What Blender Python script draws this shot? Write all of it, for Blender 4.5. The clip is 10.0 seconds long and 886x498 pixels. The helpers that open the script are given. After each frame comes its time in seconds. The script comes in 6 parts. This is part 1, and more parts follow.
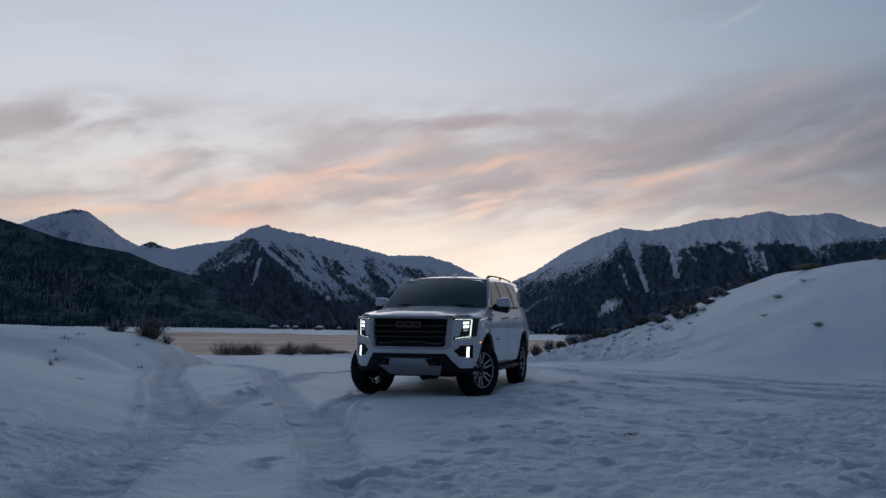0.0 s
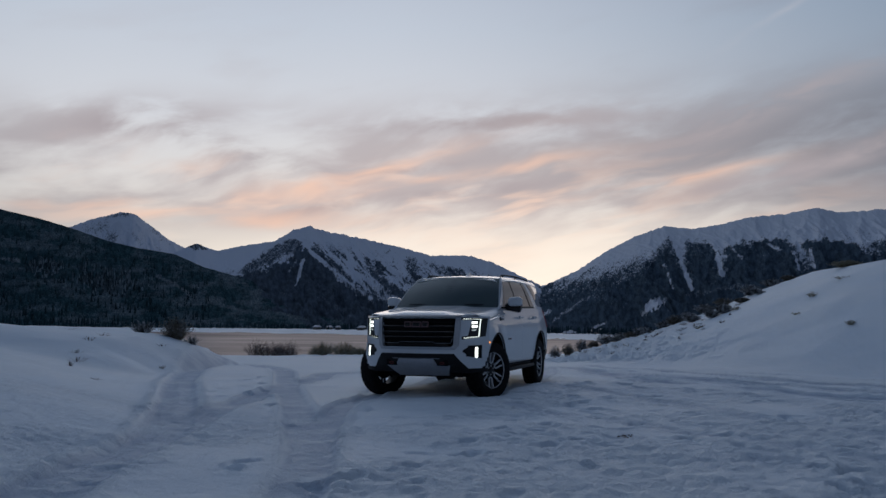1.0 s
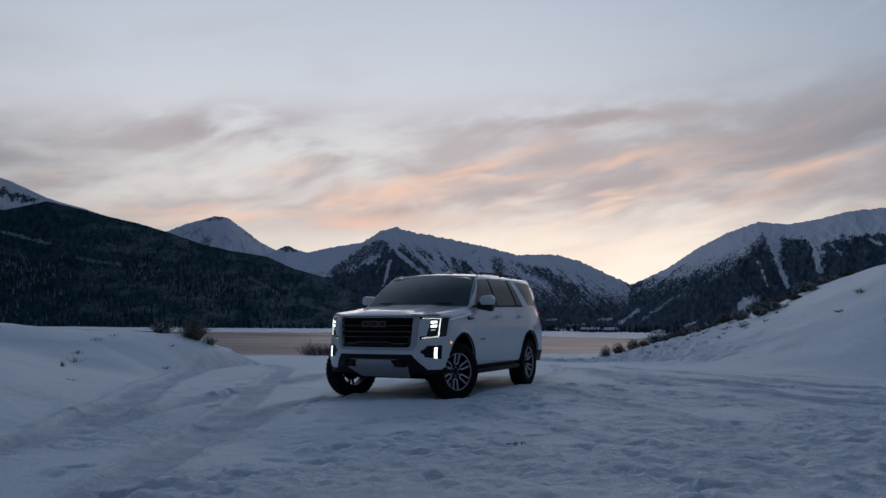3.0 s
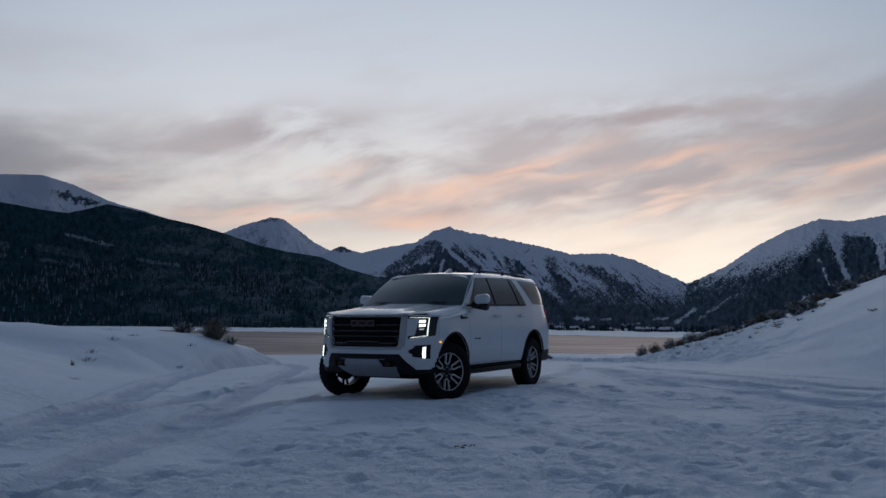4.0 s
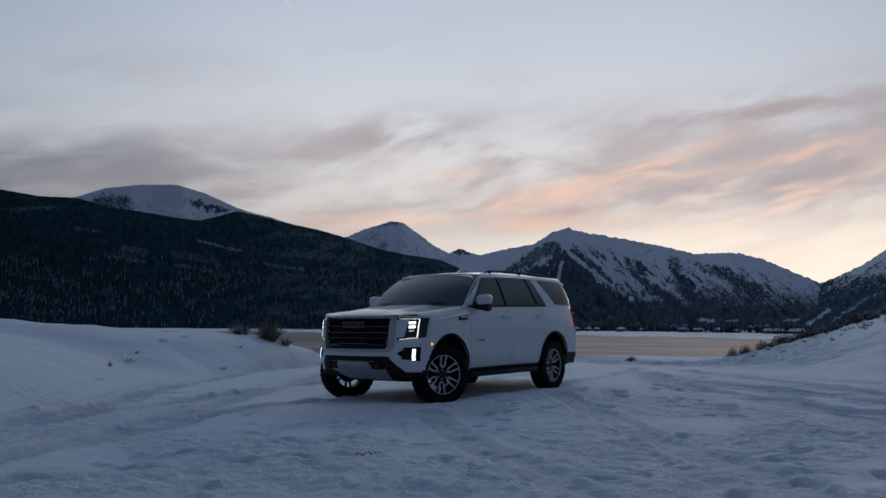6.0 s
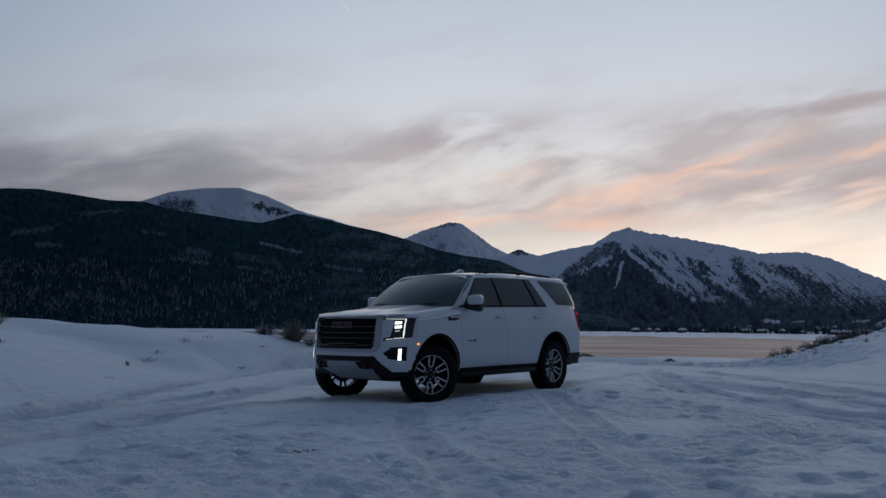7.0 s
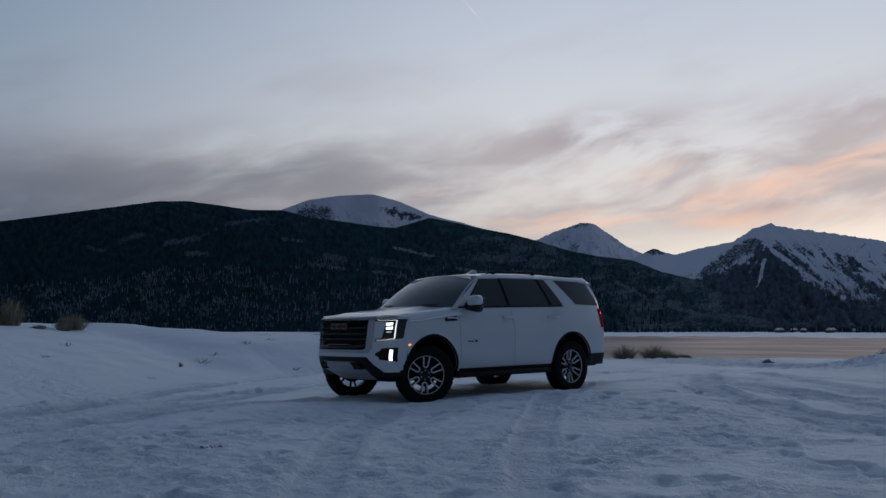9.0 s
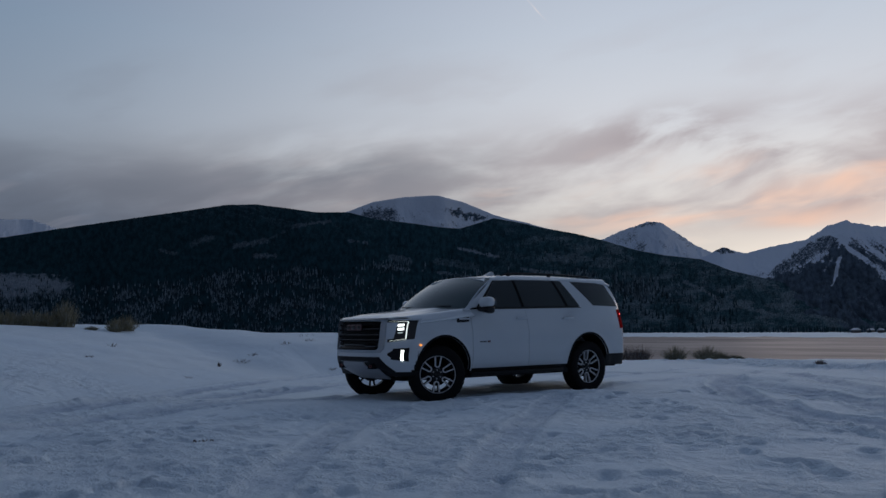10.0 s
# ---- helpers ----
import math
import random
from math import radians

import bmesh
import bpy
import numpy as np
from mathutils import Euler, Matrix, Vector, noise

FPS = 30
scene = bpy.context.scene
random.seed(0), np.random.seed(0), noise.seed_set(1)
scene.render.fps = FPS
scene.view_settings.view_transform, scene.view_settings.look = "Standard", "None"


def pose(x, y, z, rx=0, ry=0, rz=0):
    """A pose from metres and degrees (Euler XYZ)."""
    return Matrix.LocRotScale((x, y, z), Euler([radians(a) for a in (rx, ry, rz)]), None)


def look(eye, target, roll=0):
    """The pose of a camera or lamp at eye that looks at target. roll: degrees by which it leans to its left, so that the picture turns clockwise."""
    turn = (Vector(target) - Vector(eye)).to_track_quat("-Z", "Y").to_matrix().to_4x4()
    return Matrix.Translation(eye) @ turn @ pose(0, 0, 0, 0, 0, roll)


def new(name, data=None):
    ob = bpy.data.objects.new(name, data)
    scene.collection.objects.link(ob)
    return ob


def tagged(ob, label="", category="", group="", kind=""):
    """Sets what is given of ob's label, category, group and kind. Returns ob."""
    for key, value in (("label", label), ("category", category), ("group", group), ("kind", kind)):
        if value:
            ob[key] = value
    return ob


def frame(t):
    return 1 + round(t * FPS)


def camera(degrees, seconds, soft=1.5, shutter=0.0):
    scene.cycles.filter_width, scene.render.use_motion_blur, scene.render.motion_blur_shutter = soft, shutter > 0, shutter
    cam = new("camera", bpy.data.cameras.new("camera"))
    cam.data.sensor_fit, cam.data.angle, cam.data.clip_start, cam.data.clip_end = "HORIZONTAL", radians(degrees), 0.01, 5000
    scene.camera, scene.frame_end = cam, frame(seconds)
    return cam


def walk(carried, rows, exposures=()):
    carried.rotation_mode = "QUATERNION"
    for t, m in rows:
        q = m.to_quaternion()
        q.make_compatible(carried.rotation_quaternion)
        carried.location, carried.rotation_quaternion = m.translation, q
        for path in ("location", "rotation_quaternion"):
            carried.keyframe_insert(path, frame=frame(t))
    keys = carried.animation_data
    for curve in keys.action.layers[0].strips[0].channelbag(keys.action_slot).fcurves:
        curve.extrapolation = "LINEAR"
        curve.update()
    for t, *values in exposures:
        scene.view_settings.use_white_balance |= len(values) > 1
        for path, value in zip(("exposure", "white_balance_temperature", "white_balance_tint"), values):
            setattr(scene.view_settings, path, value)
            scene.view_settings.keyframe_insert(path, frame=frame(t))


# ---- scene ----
cam = camera(53.1, 10.0)
PATH = [
    (0, (3.985, -13.094, 1.161), (3.447, -11.174, 1.32), 0.5),
    (0.5, (4.192, -12.998, 1.162), (3.609, -11.091, 1.319), 0.5),
    (1, (4.418, -12.83, 1.163), (3.79, -10.938, 1.321), 0.3),
    (1.5, (4.71, -12.588, 1.171), (4.037, -10.711, 1.328), 0.3),
    (2, (5.124, -12.335, 1.177), (4.405, -10.475, 1.333), 0.2),
    (2.5, (5.546, -12.04, 1.169), (4.783, -10.198, 1.326), 0.1),
    (4, (6.657, -11.196, 1.158), (5.739, -9.426, 1.314), -0.0),
    (4.5, (6.988, -10.894, 1.147), (6.01, -9.157, 1.305), -0.1),
    (5, (7.274, -10.567, 1.149), (6.239, -8.862, 1.308), -0.3),
    (5.5, (7.589, -10.254, 1.148), (6.498, -8.585, 1.308), -0.3),
    (7, (8.746, -9.431, 1.134), (7.494, -7.88, 1.297), -0.1),
    (7.5, (9.18, -9.116, 1.125), (7.877, -7.608, 1.29), -0.4),
    (8, (9.521, -8.746, 1.109), (8.161, -7.289, 1.275), -0.3),
    (8.5, (9.874, -8.45, 1.101), (8.458, -7.047, 1.27), -0.4),
    (9, (10.206, -8.184, 1.102), (8.737, -6.836, 1.272), -0.6),
    (9.5, (10.582, -7.975, 1.105), (9.065, -6.684, 1.275), -0.6),
    (10, (10.966, -7.828, 1.098), (9.403, -6.592, 1.271), -0.7),
]
walk(cam, [(t, look(eye, target, roll)) for t, eye, target, roll in PATH])


# ---------------------------------------------------------------- light
SUN_AZ = -14.0                       # bearing of the after-glow, degrees from +y


def shade(tree, kind, **sockets):
    n = tree.nodes.new(kind)
    for key, value in sockets.items():
        n.inputs[key].default_value = value
    return n


def calc(tree, op, a, b=None, c=None, clamp=False):
    n = tree.nodes.new("ShaderNodeMath")
    n.operation, n.use_clamp = op, clamp
    for i, v in enumerate((a, b, c)):
        if v is None:
            continue
        if isinstance(v, (int, float)):
            n.inputs[i].default_value = v
        else:
            tree.links.new(v, n.inputs[i])
    return n.outputs[0]


def span(tree, v, lo, hi, smooth=True):
    """0 at lo, 1 at hi."""
    n = tree.nodes.new("ShaderNodeMapRange")
    n.interpolation_type = "SMOOTHSTEP" if smooth else "LINEAR"
    n.inputs["From Min"].default_value, n.inputs["From Max"].default_value = lo, hi
    tree.links.new(v, n.inputs["Value"])
    return n.outputs["Result"]


def ramp(tree, v, stops, mode="LINEAR"):
    n = tree.nodes.new("ShaderNodeValToRGB")
    n.color_ramp.interpolation = mode
    while len(n.color_ramp.elements) < len(stops):
        n.color_ramp.elements.new(0.5)
    for e, (p, c) in zip(n.color_ramp.elements, stops):
        e.position, e.color = p, (*c, 1)
    tree.links.new(v, n.inputs[0])
    return n.outputs[0]


def blend(tree, f, a, b, mode="MIX"):
    n = tree.nodes.new("ShaderNodeMix")
    n.data_type, n.blend_type = "RGBA", mode
    for sock, v in ((n.inputs[0], f), (n.inputs[6], a), (n.inputs[7], b)):
        if isinstance(v, (int, float)):
            sock.default_value = v
        elif isinstance(v, tuple):
            sock.default_value = (*v, 1)
        else:
            tree.links.new(v, sock)
    return n.outputs[2]


def turbulence(tree, vec, scale, detail=5, rough=0.55, distort=0.0, lac=2.0):
    n = shade(tree, "ShaderNodeTexNoise", Scale=scale, Detail=detail, Roughness=rough, Distortion=distort, Lacunarity=lac)
    if vec is not None:
        tree.links.new(vec, n.inputs["Vector"])
    return n.outputs["Fac"]


def joined(tree, x, y, z=0.0):
    n = tree.nodes.new("ShaderNodeCombineXYZ")
    for i, v in enumerate((x, y, z)):
        if isinstance(v, (int, float)):
            n.inputs[i].default_value = v
        else:
            tree.links.new(v, n.inputs[i])
    return n.outputs[0]


def make_sky():
    w = bpy.data.worlds.new("dusk_sky")
    scene.world = w
    w.use_nodes = True
    t = w.node_tree
    t.nodes.clear()
    co = t.nodes.new("ShaderNodeTexCoord")
    sep = t.nodes.new("ShaderNodeSeparateXYZ")
    t.links.new(co.outputs["Generated"], sep.inputs[0])
    x, y, z = sep.outputs
    deg = 180 / math.pi
    az = calc(t, "MULTIPLY", calc(t, "ARCTAN2", x, y), deg)
    el = calc(t, "MULTIPLY", calc(t, "ARCSINE", z), deg)
    # the glow lies low over the pass; higher up the light leans to the south
    mid = calc(t, "SUBTRACT", SUN_AZ, calc(t, "MULTIPLY", span(t, el, 3.0, 11.0), 17.0))
    signed = calc(t, "WRAP", calc(t, "SUBTRACT", az, mid), -180.0, 180.0)
    off = calc(t, "ABSOLUTE", signed)
    dusk = calc(t, "ADD", off, calc(t, "MULTIPLY", span(t, signed, 42.0, 75.0), 22.0))     # night comes up in the east
    e = calc(t, "DIVIDE", el, 40.0, clamp=True)
    # clear sky: towards the glow, at a right angle to it, and opposite
    glow = ramp(t, e, [(0.0, (0.92, 0.80, 0.66)), (0.06, (1.0, 0.92, 0.80)), (0.12, (0.92, 0.84, 0.75)), (0.20, (0.74, 0.71, 0.69)),
                       (0.32, (0.64, 0.66, 0.71)), (0.46, (0.53, 0.585, 0.675)), (0.56, (0.46, 0.515, 0.62)), (0.8, (0.375, 0.455, 0.60)), (1.0, (0.31, 0.395, 0.54))])
    flank = ramp(t, e, [(0.0, (0.115, 0.14, 0.20)), (0.15, (0.125, 0.155, 0.22)), (0.28, (0.235, 0.29, 0.37)), (0.46, (0.19, 0.265, 0.37)), (0.56, (0.17, 0.23, 0.34)), (0.8, (0.135, 0.178, 0.262)), (1.0, (0.110, 0.148, 0.228))])
    back = ramp(t, e, [(0.0, (0.024, 0.034, 0.056)), (0.3, (0.032, 0.046, 0.076)), (1.0, (0.048, 0.068, 0.112))])
    col = blend(t, span(t, off, 6.0, 55.0), glow, flank)
    col = blend(t, span(t, dusk, 55.0, 120.0), col, back)
    col = blend(t, span(t, el, 40.0, 72.0), col, (0.062, 0.095, 0.168))
    # cloud layer, drawn out along streaks that rise to the north
    v = calc(t, "SUBTRACT", el, calc(t, "MULTIPLY", az, 0.17))
    w1 = turbulence(t, joined(t, calc(t, "MULTIPLY", az, 0.07), calc(t, "MULTIPLY", el, 0.14), 1.3), 1.0, 3, 0.5)
    vw = calc(t, "ADD", v, calc(t, "MULTIPLY", calc(t, "SUBTRACT", w1, 0.5), 4.0))
    n1 = turbulence(t, joined(t, calc(t, "MULTIPLY", az, 0.085), calc(t, "MULTIPLY", vw, 0.30), 8.2), 1.0, 5, 0.48)
    n2 = turbulence(t, joined(t, calc(t, "MULTIPLY", az, 0.19), calc(t, "MULTIPLY", vw, 0.58), 3.7), 1.0, 5, 0.52)
    n3 = turbulence(t, joined(t, calc(t, "MULTIPLY", az, 0.10), calc(t, "MULTIPLY", vw, 0.52), 5.1), 1.0, 4, 0.50)
    dens = calc(t, "ADD", calc(t, "MULTIPLY", n1, 0.6), calc(t, "MULTIPLY", n2, 0.4))
    vb = calc(t, "SUBTRACT", el, calc(t, "MULTIPLY", az, 0.05))
    away = span(t, off, 22.0, 48.0)
    floor_ = calc(t, "MAXIMUM", span(t, el, 3.5, 8.0), away)
    band = calc(t, "MULTIPLY", floor_, calc(t, "SUBTRACT", 1.0, span(t, vb, 11.0, 17.0)))
    thin = calc(t, "MULTIPLY", span(t, n1, 0.50, 0.72), calc(t, "SUBTRACT", 1.0, span(t, vb, 16.0, 24.0)))
    cover = calc(t, "MULTIPLY", span(t, calc(t, "ADD", dens, calc(t, "MULTIPLY", away, 0.13)), 0.37, 0.60), band)
    cover = calc(t, "MAXIMUM", cover, calc(t, "MULTIPLY", thin, 0.30))
    lit = blend(t, span(t, off, 6.0, 42.0), (0.82, 0.58, 0.48), (0.19, 0.195, 0.24))
    grey = blend(t, span(t, off, 2.0, 56.0), (0.44, 0.39, 0.41), (0.10, 0.118, 0.16))
    low = calc(t, "SUBTRACT", 1.0, span(t, el, 8.5, 12.5))
    cloud = blend(t, calc(t, "MULTIPLY", span(t, n3, 0.48, 0.62), low), grey, lit)
    col = blend(t, calc(t, "MULTIPLY", cover, 0.80), col, cloud)

    # the larger single clouds: bearing, elevation, half length, half depth, rise
    def bank(azc, elc, length, depth, rise):
        du = calc(t, "DIVIDE", calc(t, "SUBTRACT", az, azc), length)
        ew = calc(t, "ADD", el, calc(t, "MULTIPLY", calc(t, "SUBTRACT", w1, 0.5), 2.2))
        dv = calc(t, "DIVIDE", calc(t, "SUBTRACT", calc(t, "SUBTRACT", ew, elc), calc(t, "MULTIPLY", calc(t, "SUBTRACT", az, azc), rise)), depth)
        return calc(t, "EXPONENT", calc(t, "MULTIPLY", calc(t, "ADD", calc(t, "MULTIPLY", du, du), calc(t, "MULTIPLY", dv, dv)), -1.0))

    def over(base, banks, colour, amount, ragged):
        m = None
        for spec in banks:
            k = bank(*spec)
            m = k if m is None else calc(t, "MAXIMUM", m, k)
        m = calc(t, "MULTIPLY", calc(t, "MULTIPLY", m, amount), span(t, ragged, 0.30, 0.62), clamp=True)
        return blend(t, m, base, colour)
    col = over(col, [(-38.5, 11.8, 6.0, 1.2, 0.12), (-34.8, 11.2, 2.6, 1.4, -0.15), (-14.5, 12.6, 9.0, 1.0, 0.05), (-4.0, 11.6, 5.5, 0.60, 0.34), (0.5, 12.6, 7.0, 0.8, 0.30), (7.0, 10.1, 5.5, 0.55, 0.42), (-17.5, 8.25, 7.5, 0.42, 0.10), (-20.5, 9.75, 3.2, 0.22, 0.13), (-26.0, 7.3, 5.0, 0.38, 0.18), (-31.5, 10.3, 4.0, 1.0, -0.2), (2.5, 8.9, 7.0, 0.5, 0.2)],
               (0.40, 0.36, 0.385), 1.0, n2)
    col = over(col, [(-23.3, 9.6, 6.5, 0.50, 0.24), (-16.5, 9.5, 5.5, 0.34, 0.16), (-27.0, 8.3, 5.0, 0.7, 0.10), (-4.5, 8.6, 6.0, 0.42, 0.18), (-31.0, 6.5, 9.0, 0.6, 0.02), (-40.5, 7.0, 3.5, 0.4, 0.1)],
               (0.86, 0.57, 0.45), 0.9, n3)
    col = over(col, [(-74.0, 8.6, 14.0, 2.8, -0.02), (-59.0, 9.6, 11.0, 2.2, 0.02), (-84.0, 8.0, 9.0, 3.0, 0.0)], (0.135, 0.155, 0.20), 0.65, n1)
    # a high wisp and a short vapour trail
    col = over(col, [(2.4, 18.1, 2.4, 0.24, 0.50)], (0.66, 0.60, 0.61), 0.22, n1)
    col = over(col, [(-45.45, 20.1, 0.55, 0.06, -0.87)], (0.80, 0.70, 0.69), 1.6, n1)
    # a little of the twilight sky model beneath it
    sky = t.nodes.new("ShaderNodeTexSky")
    sky.sky_type, sky.sun_disc = "NISHITA", False
    sky.sun_elevation, sky.sun_rotation = radians(1.0), radians(SUN_AZ)
    add = t.nodes.new("ShaderNodeAddShader")
    b1 = shade(t, "ShaderNodeBackground", Strength=1.0)
    b2 = shade(t, "ShaderNodeBackground", Strength=0.004)
    t.links.new(col, b1.inputs[0])
    t.links.new(sky.outputs[0], b2.inputs[0])
    t.links.new(b1.outputs[0], add.inputs[0])
    t.links.new(b2.outputs[0], add.inputs[1])
    out = t.nodes.new("ShaderNodeOutputWorld")
    t.links.new(add.outputs[0], out.inputs[0])


make_sky()
sun = new("sun", bpy.data.lights.new("sun", "SUN"))
sun.data.energy, sun.data.angle, sun.data.color = 0.24, radians(38), (1.0, 0.93, 0.90)
sun.matrix_world = look((0, 0, 0), (-math.sin(radians(SUN_AZ)), -math.cos(radians(SUN_AZ)), -math.tan(radians(9))))
scene.view_settings.exposure = 0.0


# ---------------------------------------------------------------- materials
def material(name, rgb=(0.5, 0.5, 0.5), rough=0.5, metal=0.0, vary=0.12, grain=20.0, bump=0.0, bump_scale=60.0, **extra):
    """A principled surface whose colour and gloss vary at two scales, in metres."""
    m = bpy.data.materials.new(name)
    m.use_nodes = True
    t = m.node_tree
    p = t.nodes["Principled BSDF"]
    p.inputs["Roughness"].default_value, p.inputs["Metallic"].default_value = rough, metal
    for key, value in extra.items():
        p.inputs[key.replace("_", " ")].default_value = value
    co = t.nodes.new("ShaderNodeTexCoord").outputs["Object"]
    a, b = turbulence(t, co, grain, 4), turbulence(t, co, grain * 0.13, 3)
    mixed = calc(t, "ADD", calc(t, "MULTIPLY", a, 0.5), calc(t, "MULTIPLY", b, 0.5))
    lo, hi = tuple(c * (1 - vary) for c in rgb), tuple(min(1.0, c * (1 + vary)) for c in rgb)
    t.links.new(blend(t, span(t, mixed, 0.3, 0.7), lo, hi), p.inputs["Base Color"])
    t.links.new(calc(t, "ADD", rough, calc(t, "MULTIPLY", calc(t, "SUBTRACT", mixed, 0.5), 0.25 * min(1, rough * 2)), clamp=True), p.inputs["Roughness"])
    if bump:
        bn = shade(t, "ShaderNodeBump", Strength=1.0, Distance=bump)
        t.links.new(turbulence(t, co, bump_scale, 4), bn.inputs["Height"])
        t.links.new(bn.outputs[0], p.inputs["Normal"])
    return m


def snow_material():
    m = bpy.data.materials.new("snow")
    m.use_nodes = True
    t = m.node_tree
    p = t.nodes["Principled BSDF"]
    co = t.nodes.new("ShaderNodeNewGeometry").outputs["Position"]
    at = t.nodes.new("ShaderNodeAttribute")
    at.attribute_name = "snow"
    big, mid = turbulence(t, co, 0.35, 4), turbulence(t, co, 7.0, 6, 0.64)
    fine = turbulence(t, co, 40.0, 4, 0.68)
    c = blend(t, span(t, big, 0.3, 0.7), (0.81, 0.91, 0.985), (0.87, 0.945, 0.99))
    c = blend(t, calc(t, "MULTIPLY", span(t, mid, 0.55, 0.75), 0.22), c, (0.73, 0.81, 0.89))
    pk = t.nodes.new("ShaderNodeAttribute")        # driven-over snow is denser and greyer; the shade of churned snow is painted in
    pk.attribute_name = "packed_shade"
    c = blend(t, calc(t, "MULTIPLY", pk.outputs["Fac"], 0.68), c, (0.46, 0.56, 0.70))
    t.links.new(c, p.inputs["Base Color"])
    p.inputs["Roughness"].default_value = 0.62
    p.inputs["Specular IOR Level"].default_value = 0.25
    b1 = shade(t, "ShaderNodeBump", Strength=0.9, Distance=0.045)
    worn = calc(t, "ADD", 0.28, calc(t, "MULTIPLY", at.outputs["Fac"], 0.62))
    t.links.new(calc(t, "MULTIPLY", mid, worn), b1.inputs["Height"])
    b2 = shade(t, "ShaderNodeBump", Strength=0.9, Distance=0.021)
    t.links.new(calc(t, "MULTIPLY", fine, worn), b2.inputs["Height"])
    t.links.new(b1.outputs[0], b2.inputs["Normal"])
    t.links.new(b2.outputs[0], p.inputs["Normal"])
    return m


def ice_material():
    m = bpy.data.materials.new("lake_ice")
    m.use_nodes = True
    t = m.node_tree
    t.nodes.remove(t.nodes["Principled BSDF"])
    pos = t.nodes.new("ShaderNodeNewGeometry").outputs["Position"]
    mp = shade(t, "ShaderNodeMapping", Rotation=(0, 0, radians(28)), Scale=(0.0045, 0.018, 1))
    t.links.new(pos, mp.inputs[0])
    n = turbulence(t, mp.outputs[0], 1.0, 7, 0.62, 0.4)
    mp2 = shade(t, "ShaderNodeMapping", Rotation=(0, 0, radians(24)), Location=(7, 3, 0), Scale=(0.012, 0.07, 1))
    t.links.new(pos, mp2.inputs[0])
    f = turbulence(t, mp2.outputs[0], 1.0, 6, 0.65)
    k = calc(t, "ADD", calc(t, "MULTIPLY", n, 0.55), calc(t, "MULTIPLY", f, 0.45))
    c = blend(t, span(t, k, 0.40, 0.62), (0.100, 0.088, 0.092), (0.180, 0.156, 0.152))
    dull = t.nodes.new("ShaderNodeBsdfDiffuse")
    t.links.new(c, dull.inputs["Color"])
    sheen = shade(t, "ShaderNodeBsdfGlossy", Roughness=0.32, Color=(0.82, 0.77, 0.77, 1))
    mix = t.nodes.new("ShaderNodeMixShader")
    t.links.new(calc(t, "ADD", 0.15, calc(t, "MULTIPLY", span(t, k, 0.36, 0.66), 0.16)), mix.inputs[0])
    t.links.new(dull.outputs[0], mix.inputs[1])
    t.links.new(sheen.outputs[0], mix.inputs[2])
    t.links.new(mix.outputs[0], t.nodes["Material Output"].inputs[0])
    return m


def mountain_material(name, rock, snow=(0.74, 0.78, 0.85), fleck=0.5, size=0.02, bare=0.28, full=0.80):
    """Dark timber or rock and snow, shared out by the mesh's snow attribute and broken up by noise."""
    m = bpy.data.materials.new(name)
    m.use_nodes = True
    t = m.node_tree
    p = t.nodes["Principled BSDF"]
    p.inputs["Roughness"].default_value = 0.9
    p.inputs["Specular IOR Level"].default_value = 0.0
    p.inputs["IOR"].default_value = 1.02
    at = t.nodes.new("ShaderNodeAttribute")
    at.attribute_name = "snow"
    pos = t.nodes.new("ShaderNodeNewGeometry").outputs["Position"]
    mp = shade(t, "ShaderNodeMapping", Scale=(1, 1, 0.5))
    t.links.new(pos, mp.inputs[0])
    n = turbulence(t, mp.outputs[0], size, 7, 0.7)
    sep = t.nodes.new("ShaderNodeSeparateXYZ")
    t.links.new(pos, sep.inputs[0])
    # trees and crags stand upright: spread along the slope, drawn out upwards
    reach = calc(t, "SQRT", calc(t, "ADD", calc(t, "MULTIPLY", sep.outputs[0], sep.outputs[0]), calc(t, "MULTIPLY", sep.outputs[1], sep.outputs[1])))
    slope = calc(t, "DIVIDE", sep.outputs[2], reach)
    stand = joined(t, calc(t, "MULTIPLY", calc(t, "ARCTAN2", sep.outputs[0], sep.outputs[1]), 3000.0), calc(t, "MULTIPLY", slope, 1900.0), 0.0)
    n2 = turbulence(t, stand, size * 6, 4, 0.7)
    k = calc(t, "ADD", at.outputs["Fac"], calc(t, "MULTIPLY", calc(t, "SUBTRACT", n, 0.5), fleck * 0.6))
    k = calc(t, "ADD", k, calc(t, "MULTIPLY", calc(t, "SUBTRACT", n2, 0.5), fleck * 1.0))
    dark = blend(t, span(t, n2, 0.35, 0.65), tuple(c * 0.7 for c in rock), tuple(c * 1.35 for c in rock))
    n3 = turbulence(t, stand, size * 24, 3, 0.6)
    k = calc(t, "ADD", k, calc(t, "MULTIPLY", calc(t, "SUBTRACT", n3, 0.5), fleck * 2.0))
    t.links.new(blend(t, span(t, k, bare, full), dark, snow), p.inputs["Base Color"])
    bn = shade(t, "ShaderNodeBump", Strength=0.6, Distance=7.0)
    t.links.new(n, bn.inputs["Height"])
    t.links.new(bn.outputs[0], p.inputs["Normal"])
    return m


SNOW, ICE = snow_material(), ice_material()


# ---------------------------------------------------------------- relief
def lattice(ix, iy, seed):
    h = (ix.astype(np.int64) * 374761393 + iy.astype(np.int64) * 668265263 + seed * 974711) & 0xFFFFFFFF
    h = ((h ^ (h >> 13)) * 1274126177) & 0xFFFFFFFF
    return ((h ^ (h >> 16)) & 0xFFFF) / 65535.0 * 2 * math.pi


